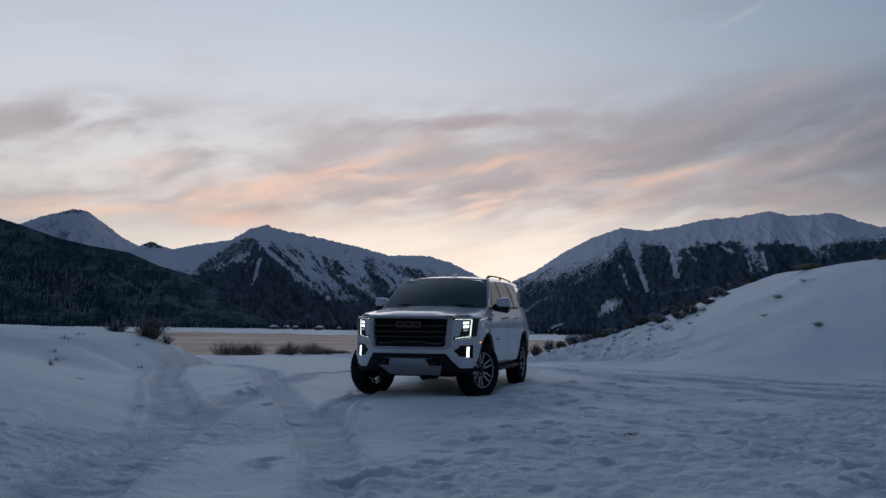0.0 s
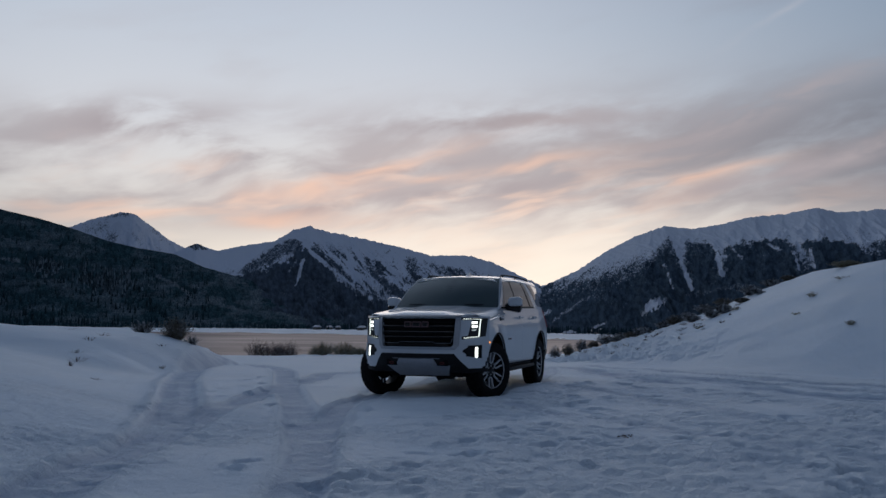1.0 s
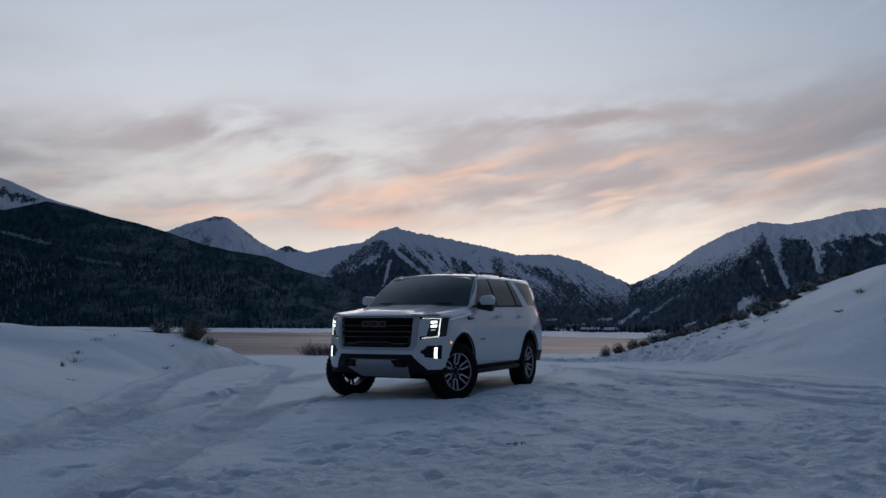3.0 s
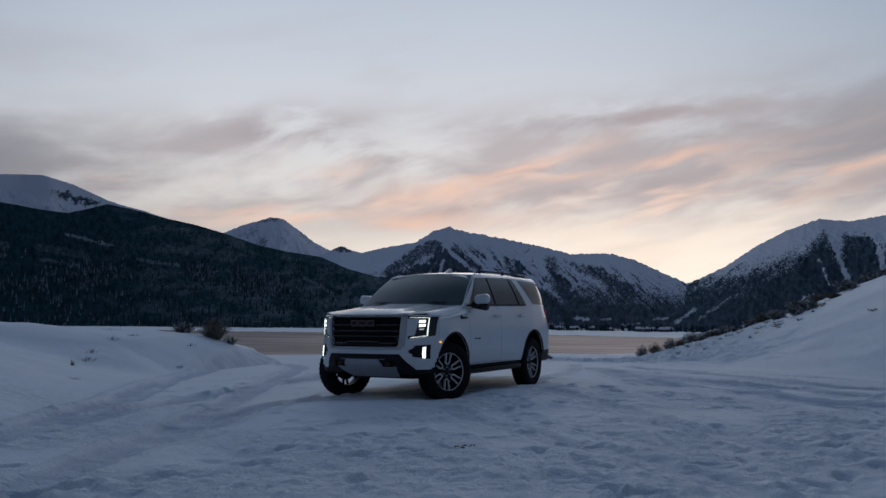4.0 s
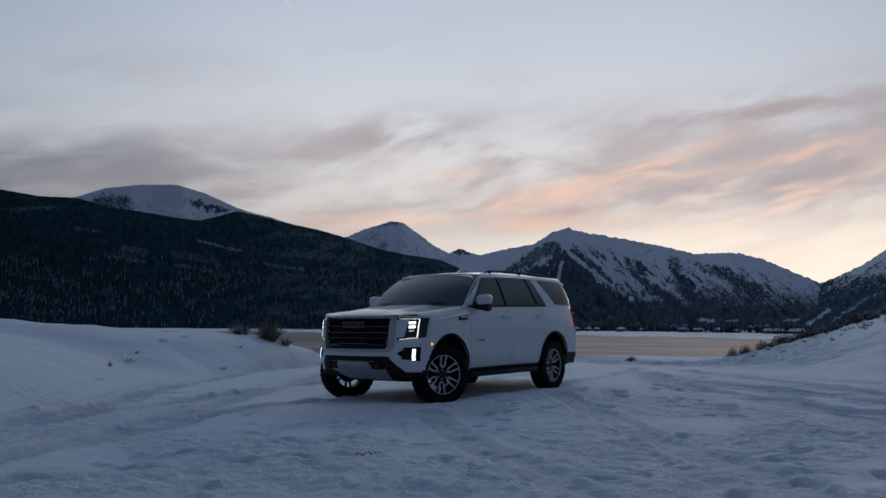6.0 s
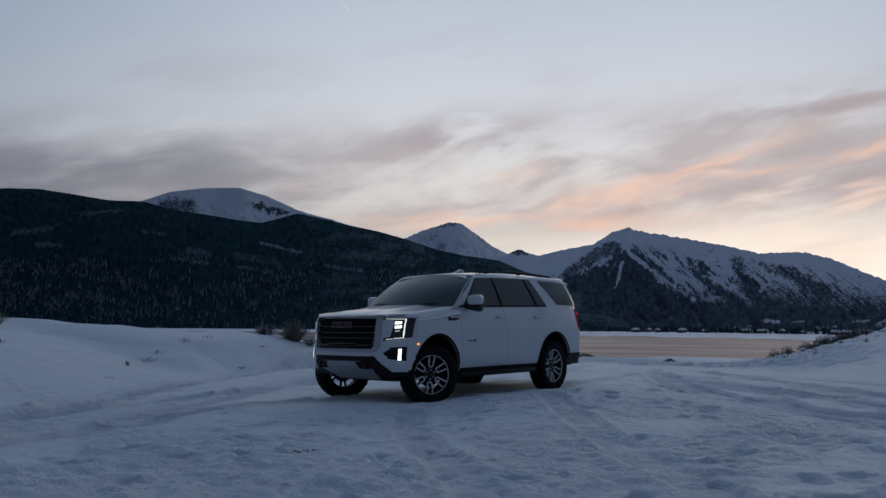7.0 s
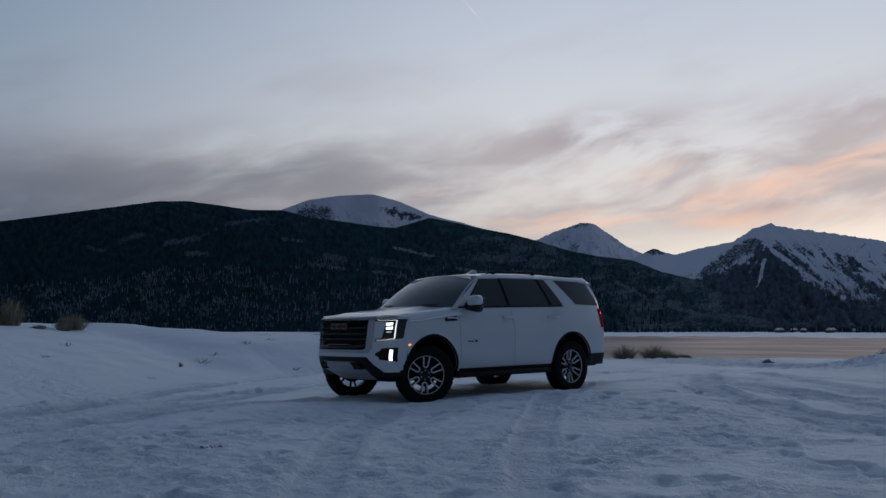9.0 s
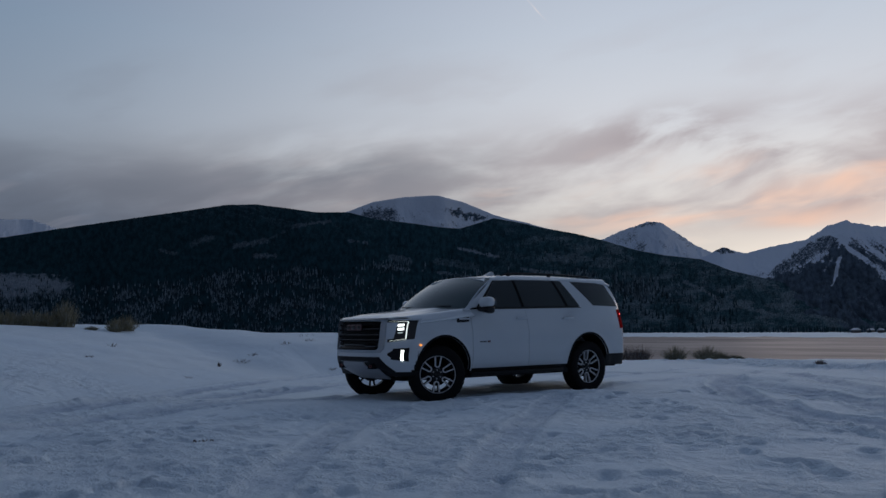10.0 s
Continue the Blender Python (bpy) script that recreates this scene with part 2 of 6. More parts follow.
def wave(x, y, seed=0):
    """Gradient noise, about -0.7 to 0.7."""
    x0, y0 = np.floor(x), np.floor(y)
    fx, fy = x - x0, y - y0
    sx, sy = fx * fx * fx * (fx * (fx * 6 - 15) + 10), fy * fy * fy * (fy * (fy * 6 - 15) + 10)
    g = []
    for i in (0, 1):
        for j in (0, 1):
            a = lattice(x0 + i, y0 + j, seed)
            g.append(np.cos(a) * (fx - i) + np.sin(a) * (fy - j))
    return (g[0] * (1 - sy) + g[1] * sy) * (1 - sx) + (g[2] * (1 - sy) + g[3] * sy) * sx


def fbm(x, y, octaves=4, seed=0, gain=0.5):
    out, amp = 0, 1.0
    for k in range(octaves):
        out = out + amp * wave(x * 2 ** k, y * 2 ** k, seed + 17 * k)
        amp *= gain
    return out


def crest(x, y, octaves=4, seed=0, gain=0.5):
    """Ridged noise, 0 in the gullies to about 1 on the spurs."""
    out, amp, total = 0, 1.0, 0
    for k in range(octaves):
        out = out + amp * (1 - np.abs(wave(x * 2 ** k, y * 2 ** k, seed + 31 * k)) * 2.0)
        total += amp
        amp *= gain
    return out / total


def ease(v, lo, hi):
    q = np.clip((v - lo) / (hi - lo), 0, 1)
    return q * q * (3 - 2 * q)


def sheet(name, X, Y, Z, mat, attr=None):
    """A mesh from a grid of places."""
    n, m = X.shape
    me = bpy.data.meshes.new(name)
    me.vertices.add(n * m)
    me.vertices.foreach_set("co", np.stack([X, Y, Z], -1).astype(np.float32).ravel())
    i = np.arange(n * m).reshape(n, m)
    q = np.stack([i[:-1, :-1], i[1:, :-1], i[1:, 1:], i[:-1, 1:]], -1).reshape(-1, 4)
    me.loops.add(q.size)
    me.loops.foreach_set("vertex_index", q.ravel().astype(np.int32))
    me.polygons.add(len(q))
    me.polygons.foreach_set("loop_start", np.arange(0, q.size, 4, dtype=np.int32))
    me.polygons.foreach_set("use_smooth", np.ones(len(q), bool))
    me.update(calc_edges=True)
    me.validate()
    if attr is not None:
        a = me.attributes.new("snow", "FLOAT", "POINT")
        a.data.foreach_set("value", attr.astype(np.float32).ravel())
    me.materials.append(mat)
    return new(name, me)


# ---------------------------------------------------------------- ground
LAKE = -12.0
OLD_RUTS = [  # wheel ruts: half width, depth, way points
    (0.34, 0.13, [(-13.0, 12.0), (-9.2, 8.6), (-7.6, 5.2), (-6.1, 2.6), (-4.9, 0.6), (-3.65, -1.2), (-2.1, -3.5), (-1.1, -5.1), (-0.3, -6.8), (0.4, -9.0), (1.4, -12.5), (1.8, -17.0)]),
    (0.25, 0.09, [(-1.6, 9.5), (-3.26, 4.6), (-3.0, 2.1), (-2.65, 0.4), (-2.3, -0.9), (-1.64, -3.1), (-0.93, -5.05), (-0.45, -6.3), (0.05, -7.5), (0.9, -9.5), (2.4, -13.0), (3.0, -17.0)]),
    (0.24, 0.085, [(-8.4, 8.3), (-5.5, 5.2), (-2.5, 0.1), (-0.9, -2.65), (0.18, -4.6), (1.0, -6.05), (1.55, -7.2), (2.4, -9.6), (3.25, -13.0), (3.5, -17.0)]),
]
ROAD_RUTS = [
    (0.24, 0.12, [(-0.5, 9.4), (1.0, 6.9), (2.5, 5.4), (4.3, 4.25), (6.2, 2.5), (8.0, 1.0), (11.0, -1.2)]),
    (0.26, 0.12, [(0.6, 7.6), (2.0, 5.3), (3.0, 4.1), (5.1, 1.95), (6.25, 1.25), (8.5, 0.2)]),
    (0.20, 0.10, [(0.8, 9.6), (2.8, 7.2), (4.8, 5.1), (7.0, 3.6), (10.0, 1.8)]),
    (0.16, 0.07, [(1.5, 9.2), (3.8, 7.3), (6.2, 5.6), (10.0, 3.4)]),
    (0.09, 0.05, [(1.6, 6.6), (3.4, 5.2), (5.6, 3.55), (7.5, 2.1), (10.5, 0.0)]),
    (0.09, 0.05, [(2.2, 6.7), (4.0, 5.3), (6.2, 3.9), (9.0, 2.2)]),
    (0.10, 0.05, [(2.2, 4.4), (4.0, 2.5), (5.6, 1.1), (8.0, -0.3)]),
]
FRESH_RUTS = [
    (0.20, 0.10, [(-0.90, 0.2), (-0.55, -1.6), (-0.25, -2.8), (0.08, -3.7), (0.42, -4.6), (1.2, -6.3)]),
    (0.18, 0.05, [(-0.87, 0.0), (-0.87, 3.5), (-1.6, 7.0), (-4.0, 13.0)]),
    (0.18, 0.05, [(0.87, 0.0), (0.87, 3.5), (0.5, 6.5), (-1.0, 11.0)]),
    (0.22, 0.05, [(1.8, 1.6), (3.3, -0.3), (5.0, -2.4), (6.6, -4.1), (8.0, -5.5)]),
    (0.22, 0.05, [(1.6, -1.2), (3.2, -3.0), (5.6, -5.1), (7.0, -6.4)]),
]
TRACKS = [(0.82 * w, d, p) for w, d, p in OLD_RUTS] + [(w, 0.85 * d, p) for w, d, p in ROAD_RUTS] + [(0.85 * w, d, p) for w, d, p in FRESH_RUTS]


def rut(x, y, pts, width):
    """Distance from a rut's line, in half widths."""
    best = np.full(x.shape, 1e9)
    for (ax, ay), (bx, by) in zip(pts[:-1], pts[1:]):
        dx, dy = bx - ax, by - ay
        k = np.clip(((x - ax) * dx + (y - ay) * dy) / (dx * dx + dy * dy), 0, 1)
        best = np.minimum(best, np.hypot(x - ax - k * dx, y - ay - k * dy))
    return best / width


def curve_through(pts, n=8):
    out = []
    p = [pts[0]] + list(pts) + [pts[-1]]
    for a, b, c, d in zip(p[:-3], p[1:-2], p[2:-1], p[3:]):
        for k in range(n):
            s = k / n
            out.append(tuple(0.5 * (2 * b[i] + (c[i] - a[i]) * s + (2 * a[i] - 5 * b[i] + 4 * c[i] - d[i]) * s * s + (3 * b[i] - a[i] - 3 * c[i] + d[i]) * s ** 3) for i in (0, 1)))
    return out + [pts[-1]]


def land(x, y):
    """The lie of the land without its small relief."""
    r = -0.5 * x + 0.866 * y
    z = 0.07 - 0.025 * np.maximum(r - 5, 0) - 0.0015 * np.maximum(np.minimum(r, 60) - 28, 0) ** 2 - 0.11 * np.maximum(r - 60, 0)
    z = np.maximum(z, LAKE - 1.5)
    # hill beside the road
    s = 0.596 * (x - 0.7) + 0.803 * (y - 11.3)
    v = 0.803 * (x - 0.7) - 0.596 * (y - 11.3)
    u = v + 1.05 * s + 2.5
    h = np.interp(u, [0, 1.5, 2.9, 5.9, 8.9, 11.4, 13.0, 15.0, 17, 19.5, 30], [0, 0.10, 0.40, 1.06, 1.78, 2.50, 2.92, 3.36, 3.50, 3.58, 3.65])
    h = h * (1 - np.exp(-(np.maximum(s, 0) / 5.4) ** 1.45))
    z = z + h * np.exp(-(np.maximum(r - 17, 0) / 12) ** 2)
    # hollow before the hill's lower end
    z = z - 0.36 * (1 - ease(u, 0.4, 2.0)) * np.exp(-((y - 25.5) / 6) ** 2 - ((x + 4.2) / 3.5) ** 2)
    # bank beyond the widest rut, steep at its far end
    e = 0.85 * (np.interp(y, [-9, -4.8, -1.2, 2.6, 5.2, 8.4, 13], [0.0, -1.5, -4.2, -6.55, -7.35, -8.3, -11]) - x)
    e = np.maximum(e - 0.15, 0)
    g = ease(y, 0.5, 6.0)
    b = (1.46 - 0.44 * ease(y, 0.2, 4.2)) * (1 - np.exp(-(0.12 + 1.05 * g) * e ** (1.25 - 0.30 * g)))
    b = b * (1 - ease(y, 6.0, 12.0) * 1.05)
    z = z + b
    far = np.hypot(x, y)
    return np.where(far > 400, np.minimum(z, LAKE - 1.5), z)


def steps(lo, hi, fine, mid_lo, mid_hi, mid, far):
    """Grid lines: fine from lo to hi, coarser out to mid_lo and mid_hi, then ever wider out to far."""
    out = list(np.arange(mid_lo, lo, mid)) + list(np.arange(lo, hi, fine)) + list(np.arange(hi, mid_hi, mid))
    g, p = mid, mid_hi
    while p < far:
        out.append(p)
        g *= 1.12
        p += g
    left, g, p = [], mid, mid_lo
    while p > -far:
        g *= 1.12
        p -= g
        left.append(p)
    return np.array(left[::-1] + out)


relief_map = {}


def height(x, y):
    """The snow's surface at a place."""
    i, j = np.searchsorted(relief_map["x"], x), np.searchsorted(relief_map["y"], y)
    return float(relief_map["z"][i, j])


def footprints():
    """Places and headings of single prints: trails first, then the trampled flat."""
    rng = random.Random(77)
    out = []
    for (ax, ay), (bx, by), n in (((-1.2, -3.0), (-4.4, 2.2), 9), ((5.5, -7.0), (1.6, 0.6), 14), ((2.2, -7.2), (2.6, 0.2), 13), ((7.6, -2.0), (1.7, 2.4), 12),):
        head = math.atan2(by - ay, bx - ax)
        for k in range(n):
            f, sgn = (k + 0.3 * rng.random()) / n, 1 if k % 2 else -1
            out.append((ax + (bx - ax) * f - 0.13 * sgn * math.sin(head), ay + (by - ay) * f + 0.13 * sgn * math.cos(head), head + rng.uniform(-0.2, 0.2), rng.uniform(0.035, 0.065)))
    for _ in range(230):
        x = rng.uniform(-3.5, 9.0)
        out.append((x, rng.uniform(-8.4, 4.5), rng.uniform(0, 6.28), rng.uniform(0.02, 0.055) * (0.35 if x < 0.8 else 1.0)))
    return out


def make_ground():
    gx, gy = steps(-6.5, 8.6, 0.032, -20.0, 18.0, 0.10, 4900), steps(-8.4, 5.0, 0.032, -16.0, 31.0, 0.095, 4900)
    X, Y = np.meshgrid(gx, gy, indexing="ij")
    Z = land(X, Y)
    near = np.exp(-np.hypot(X - 1, Y - 2) / 30)
    near *= ease(-np.hypot(X, Y), -90, -40)
    flat = 1 - ease(-X - 0.25 * np.maximum(Y, 0), 4.5, 7.0)
    s = 0.596 * (X - 0.7) + 0.803 * (Y - 11.3)
    flat = flat * (1 - ease(s, 0.0, 1.5))
    Z = Z + near * (0.10 * fbm(X / 3.1, Y / 3.1, 3, 3) + 0.030 * fbm(X / 0.9, Y / 0.9, 3, 5) * (0.25 + 0.75 * flat) * (0.4 + 0.6 * ease(X, -0.4, 1.9)))
    # trampled, driven-over snow
    churn = flat * ease(fbm(X / 2.1, Y / 2.1, 4, 9), -0.30, 0.22)
    churn = np.clip((0.30 * flat + 0.75 * churn) * (0.34 + 0.76 * ease(-Y + 0.45 * X, -1, 4)) * (0.16 + 0.84 * np.maximum(ease(X, -0.4, 1.9), 0.75 * ease(-Y, 2.0, 3.6))), 0, 1)
    lumps = 0.26 * crest(X / 0.62, Y / 0.62, 3, 21, 0.55) + 0.34 * np.abs(fbm(X / 0.34, Y / 0.34, 4, 25, 0.62)) + 0.30 * fbm(X / 0.16, Y / 0.16, 3, 27, 0.65) + 0.30 * np.abs(fbm(X / 1.3, Y / 1.3, 3, 23))
    lumps = near * churn * (0.115 * lumps - 0.02)
    # the banks: soft drifts, and grassy lumps on the hill's lower end
    low = ease(s, 0.3, 2) * ease(-X, -6, 0) * ease(-Y, -31, -25)
    Z = Z + near * (1 - flat) * (0.070 * fbm(X / 1.5, Y / 2.6, 4, 31) + 0.006 * fbm(X / 0.25, Y / 0.4, 2, 33) + 0.30 * (np.abs(fbm(X / 0.6, Y / 0.6, 4, 35, 0.66)) - 0.1) * low)
    rough = np.clip(churn + 0.15 + low * 0.6, 0, 1)
    box = (np.abs(X) < 30) & (np.abs(Y) < 30)
    xb, yb = X[box], Y[box]
    inside, rim = np.zeros(xb.shape), np.zeros(xb.shape)
    wob = 0.09 * fbm(xb / 0.9, yb / 0.9, 4, 41, 0.45)
    deep, press = np.zeros(xb.shape), np.zeros(xb.shape)
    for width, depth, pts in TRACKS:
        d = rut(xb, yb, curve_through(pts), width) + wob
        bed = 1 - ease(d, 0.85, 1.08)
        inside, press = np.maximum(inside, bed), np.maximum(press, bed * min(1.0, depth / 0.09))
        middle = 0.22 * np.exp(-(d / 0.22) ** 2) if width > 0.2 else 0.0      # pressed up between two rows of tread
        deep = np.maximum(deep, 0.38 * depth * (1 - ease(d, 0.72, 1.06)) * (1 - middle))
        rim = np.maximum(rim, depth * np.exp(-(np.maximum(d - 1.22, 0) / 0.30 + np.maximum(1.22 - d, 0) / 0.12) ** 2))
    rim = rim * (1 - inside)
    dz = -deep + rim * (0.10 + 0.28 * np.abs(fbm(xb / 0.30, yb / 0.30, 3, 55, 0.55)))
    lumps[box] *= 1 - 0.70 * inside
    Z = Z + lumps
    Z[box] += dz + inside * (0.014 * fbm(xb / 0.12, yb / 0.12, 3, 51, 0.6) + 0.010 * fbm(xb / 0.4, yb / 0.4, 2, 53))
    rim = np.clip(rim * 12, 0, 1)
    rough[box] = np.clip(rough[box] + 0.6 * np.maximum(inside, rim), 0, 1)
    for px, py, head, deep in footprints():
        i0, i1 = np.searchsorted(gx, (px - 0.45, px + 0.45))
        j0, j1 = np.searchsorted(gy, (py - 0.45, py + 0.45))
        u, v = X[i0:i1, j0:j1] - px, Y[i0:i1, j0:j1] - py
        a, b = u * math.cos(head) + v * math.sin(head), -u * math.sin(head) + v * math.cos(head)
        d = np.hypot(a / 0.15, b / 0.075) + 0.5 * wave(X[i0:i1, j0:j1] / 0.11, Y[i0:i1, j0:j1] / 0.11, 57)
        Z[i0:i1, j0:j1] += -deep * (1 - ease(d, 0.55, 1.15)) + 0.3 * deep * np.exp(-((d - 1.45) / 0.3) ** 2)
    # pressed flat under the wheels
    for wx in (-0.87, 0.87):
        for wy in (0.0, 3.071):
            d = np.hypot((X - wx) / 0.24, (Y - wy) / 0.42)
            Z = Z * ease(d, 0.8, 1.4) + 0.015 * (1 - ease(d, 0.8, 1.4))
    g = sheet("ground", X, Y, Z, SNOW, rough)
    # rut floors: grey of pressed snow plus shade put into the colour
    packed_shade = np.zeros(X.shape)
    packed_shade[box] = np.clip(press * (0.75 + 0.9 * fbm(xb / 0.5, yb / 0.5, 3, 59)), 0, 1)
    # fine shade between churned lumps, painted on in patches
    packed_shade = np.maximum(packed_shade, 0.16 * churn * ease(fbm(X / 0.8, Y / 0.8, 4, 61, 0.6), -0.05, 0.35))
    a = g.data.attributes.new("packed_shade", "FLOAT", "POINT")
    a.data.foreach_set("value", packed_shade.astype(np.float32).ravel())
    relief_map.update(x=gx, y=gy, z=Z)
    return tagged(g, "rutted and trampled snow with soft banks", "snow", kind="structure")


make_ground()


def make_lake():
    bm = bmesh.new()
    bmesh.ops.create_grid(bm, x_segments=40, y_segments=40, size=4900)
    me = bpy.data.meshes.new("lake")
    bm.to_mesh(me)
    bm.free()
    me.materials.append(ICE)
    ob = new("lake", me)
    ob.location = (0, 0, LAKE)
    return tagged(ob, "frozen lake with dull brownish ice", "lake", kind="structure")


make_lake()


# ---------------------------------------------------------------- mountains
def bearing(az, d):
    a = np.radians(az)
    return np.sin(a) * d, np.cos(a) * d


def shore(az):
    """Distance of the far shore on a bearing."""
    return np.interp(az, [-110, -70, -62, -54, -40, -28, -14, -5, 30], [2600, 2600, 2300, 1650, 1150, 1010, 800, 700, 650])


def region(wa, we, corners, feather):
    """1 inside an outline of bearings and elevations, 0 outside."""
    inside, dist = np.zeros(wa.shape, bool), np.full(wa.shape, 1e9)
    for (ax, ay), (bx, by) in zip(corners, corners[1:] + corners[:1]):
        k = np.clip(((wa - ax) * (bx - ax) + (we - ay) * (by - ay)) / ((bx - ax) ** 2 + (by - ay) ** 2), 0, 1)
        dist = np.minimum(dist, np.hypot(wa - ax - k * (bx - ax), we - ay - k * (by - ay)))
        if ay != by:
            inside ^= ((ay > we) != (by > we)) & (wa < (bx - ax) * (we - ay) / (by - ay) + ax)
    return ease(np.where(inside, dist, -dist), -feather, feather)


def mountain(name, az0, az1, ridge, d1, mat, seed, snowline, label, n=560, m=170, power=1.25, relief=0.16, gully=1.3, lean=0.0, strips=(), jag=0.05, base=None, soft=0.9, couloir=0.5, streak=-55.0, grain=0.25, floor=0.0, cap=1.6, spread=((0.0, 1.0),), fade=None, timber=(), open_snow=(), ribs=0.0, divide=-90.0):
    """A mountain side that rises from the shore to a ridge of the given bearings and elevations."""
    az = np.linspace(az0, az1, n)
    ra, re = np.array(ridge).T
    # rounded interpolation of the ridge, then its crags
    el = np.interp(az, ra, re)
    k = max(3, int(n * 0.20 / (az1 - az0)))
    el = np.convolve(np.pad(el, k, mode="edge"), np.hanning(2 * k + 1) / np.hanning(2 * k + 1).sum(), "valid")
    crags = jag * fbm(az * 2.2, az * 0 + seed, 5, seed, 0.68)
    d0 = (shore(az) if base is None else np.full(n, base)) * (1 + 0.03 * fbm(az / 3, az * 0, 3, seed))
    rid = d1 * (1 + 0.05 * fbm(az / 6, az * 0 + 2.0, 3, seed + 1))
    q = np.concatenate([np.linspace(0, 1, m), 1 + np.linspace(0.02, 0.25, 10)])
    A, Q = np.meshgrid(az, q, indexing="ij")
    D = d0[:, None] + (rid - d0)[:, None] * Q
    zr = 1.15 + rid * np.tan(np.radians(el))
    zb = LAKE - 0.5
    F = np.clip(Q, 0, 1)
    Z = zb + (zr - zb)[:, None] * F ** power
    U = A * gully + lean * Q
    warp = 0.35 * fbm(U * 0.6, Q * 2.5, 3, seed + 3)
    spur = crest(U * 0.45 + warp, Q * 4.5 + warp, 5, seed + 5, 0.5)
    body = (zr - zb)[:, None] * relief * F ** 0.7 * np.clip(1 - F, 0, 1) ** 0.95 * 1.9
    Z = Z + body * (spur - 0.62) + (rid * np.radians(crags))[:, None] * F ** 14
    Z = Z - np.maximum(Q - 1, 0) * (zr - zb)[:, None] * 1.5
    X, Y = bearing(A, D)
    E = np.degrees(np.arctan2(Z - 1.15, D))
    line = np.interp(az, *np.array(snowline).T)[:, None]
    # streaks run down the fall line, leaning with the spurs
    bend = 0.5 * fbm(A * 0.5, E * 0.5, 3, seed + 13)
    sides = []
    for turn in (streak, streak - 85.0):
        th = np.radians(turn)
        along_, across = A * np.cos(th) + E * np.sin(th), -A * np.sin(th) + E * np.cos(th)
        sides.append(fbm(across * 3.0 + bend, along_ * 0.55 + bend, 6, seed + 15, 0.66))
    lines = sides[0] + (sides[1] - sides[0]) * ease(-A, -divide - 0.3, -divide + 0.6)
    spots = fbm(A * 6.5, E * 7.5, 4, seed + 17, 0.72)
    wa, we = A + 0.30 * fbm(A * 2.6, E * 2.6, 5, seed + 41, 0.72), E + 0.30 * fbm(A * 2.6 + 9.0, E * 2.6, 5, seed + 44, 0.68)
    snow = 0.5 + (E - line) / np.where(E < line, soft, fade or soft) + np.exp(-np.maximum(E - line - 0.3, 0) / cap) * (couloir * ((0.60 - spur) * 0.8 + lines * 1.7) + grain * spots)
    patchy = np.interp(A, *np.array(spread).T) * floor * (0.72 + 0.56 * ease(fbm(A * 0.45, E * 1.3, 4, seed + 19, 0.6), -0.35, 0.45))
    snow = np.maximum(np.clip(snow, 0.0, 1.0), patchy)
    snow = snow * (1 - ribs * ease(lines + 0.35 * spots, -0.08, 0.46) * (0.22 + 0.78 * ease(el[:, None] - E, 0.3, 1.7)))     # bare ribs of rock down the fall line
    for corners, feather, left in timber:        # dark stands: how much snow is left in them
        snow = snow * (1 - (1 - left) * region(wa, we, corners, feather))
    for corners, feather, full in open_snow:
        snow = np.maximum(snow, full * region(wa, we, corners, feather))
    for (a, e0), (b, e1), w, full in strips:
        k = np.clip(((A - a) * (b - a) + (E - e0) * (e1 - e0)) / ((b - a) ** 2 + (e1 - e0) ** 2), 0, 1)
        d = np.hypot(A - a - k * (b - a), E - e0 - k * (e1 - e0)) + 0.16 * fbm(A * 3.5, E * 2.5, 5, seed + 12, 0.6)
        mask = 1 - ease(d, w * 0.6, w * 1.3)
        snow = np.maximum(snow, full * mask) if full > 0 else snow * (1 + full * mask)
    ob = sheet(name, X, Y, Z, mat, snow)
    tagged(ob, label, "mountain")
    return X, Y, Z


# dark tones are lifted: the haze of the air is put into the colour
ROCK = mountain_material("rock_and_snow", (0.066, 0.096, 0.126), fleck=0.62, size=0.012)
TIMBER = mountain_material("dark_timber", (0.023, 0.056, 0.067), fleck=0.17, size=0.012, bare=0.13, full=0.95)
CRAG = mountain_material("crag_and_snow", (0.080, 0.106, 0.136), (0.68, 0.73, 0.82), fleck=0.50, size=0.012)

mountain("mountain", -43.0, -33.2, [(-46, 4.6), (-43.5, 4.7), (-41.4, 5.38), (-40.3, 5.85), (-38.6, 6.40), (-37.8, 6.38), (-36.7, 5.63), (-35.7, 4.85), (-34.8, 4.40), (-33, 3.6)],
         4500, CRAG, 11, [(-50, 3.0), (-38, 3.0), (-33, 2.6)], "snow-covered conical peak above a dark wooded ridge", n=330, m=150, relief=0.24, gully=1.6, jag=0.07, base=2800, soft=2.2, couloir=0.45, grain=0.35, streak=-60.0, floor=0.2, cap=4.0, ribs=0.4, divide=-38.3,
         timber=[([(-40.9, 5.2), (-40.0, 5.75), (-39.2, 5.9), (-38.8, 5.1), (-38.7, 4.7), (-39.4, 4.9)], 0.45, 0.62), ([(-36.9, 5.8), (-36.0, 4.95), (-35.6, 4.5), (-36.5, 5.2)], 0.2, 0.4), ([(-39.9, 6.0), (-38.3, 6.5), (-37.6, 6.4), (-38.2, 6.15)], 0.12, 0.5)])
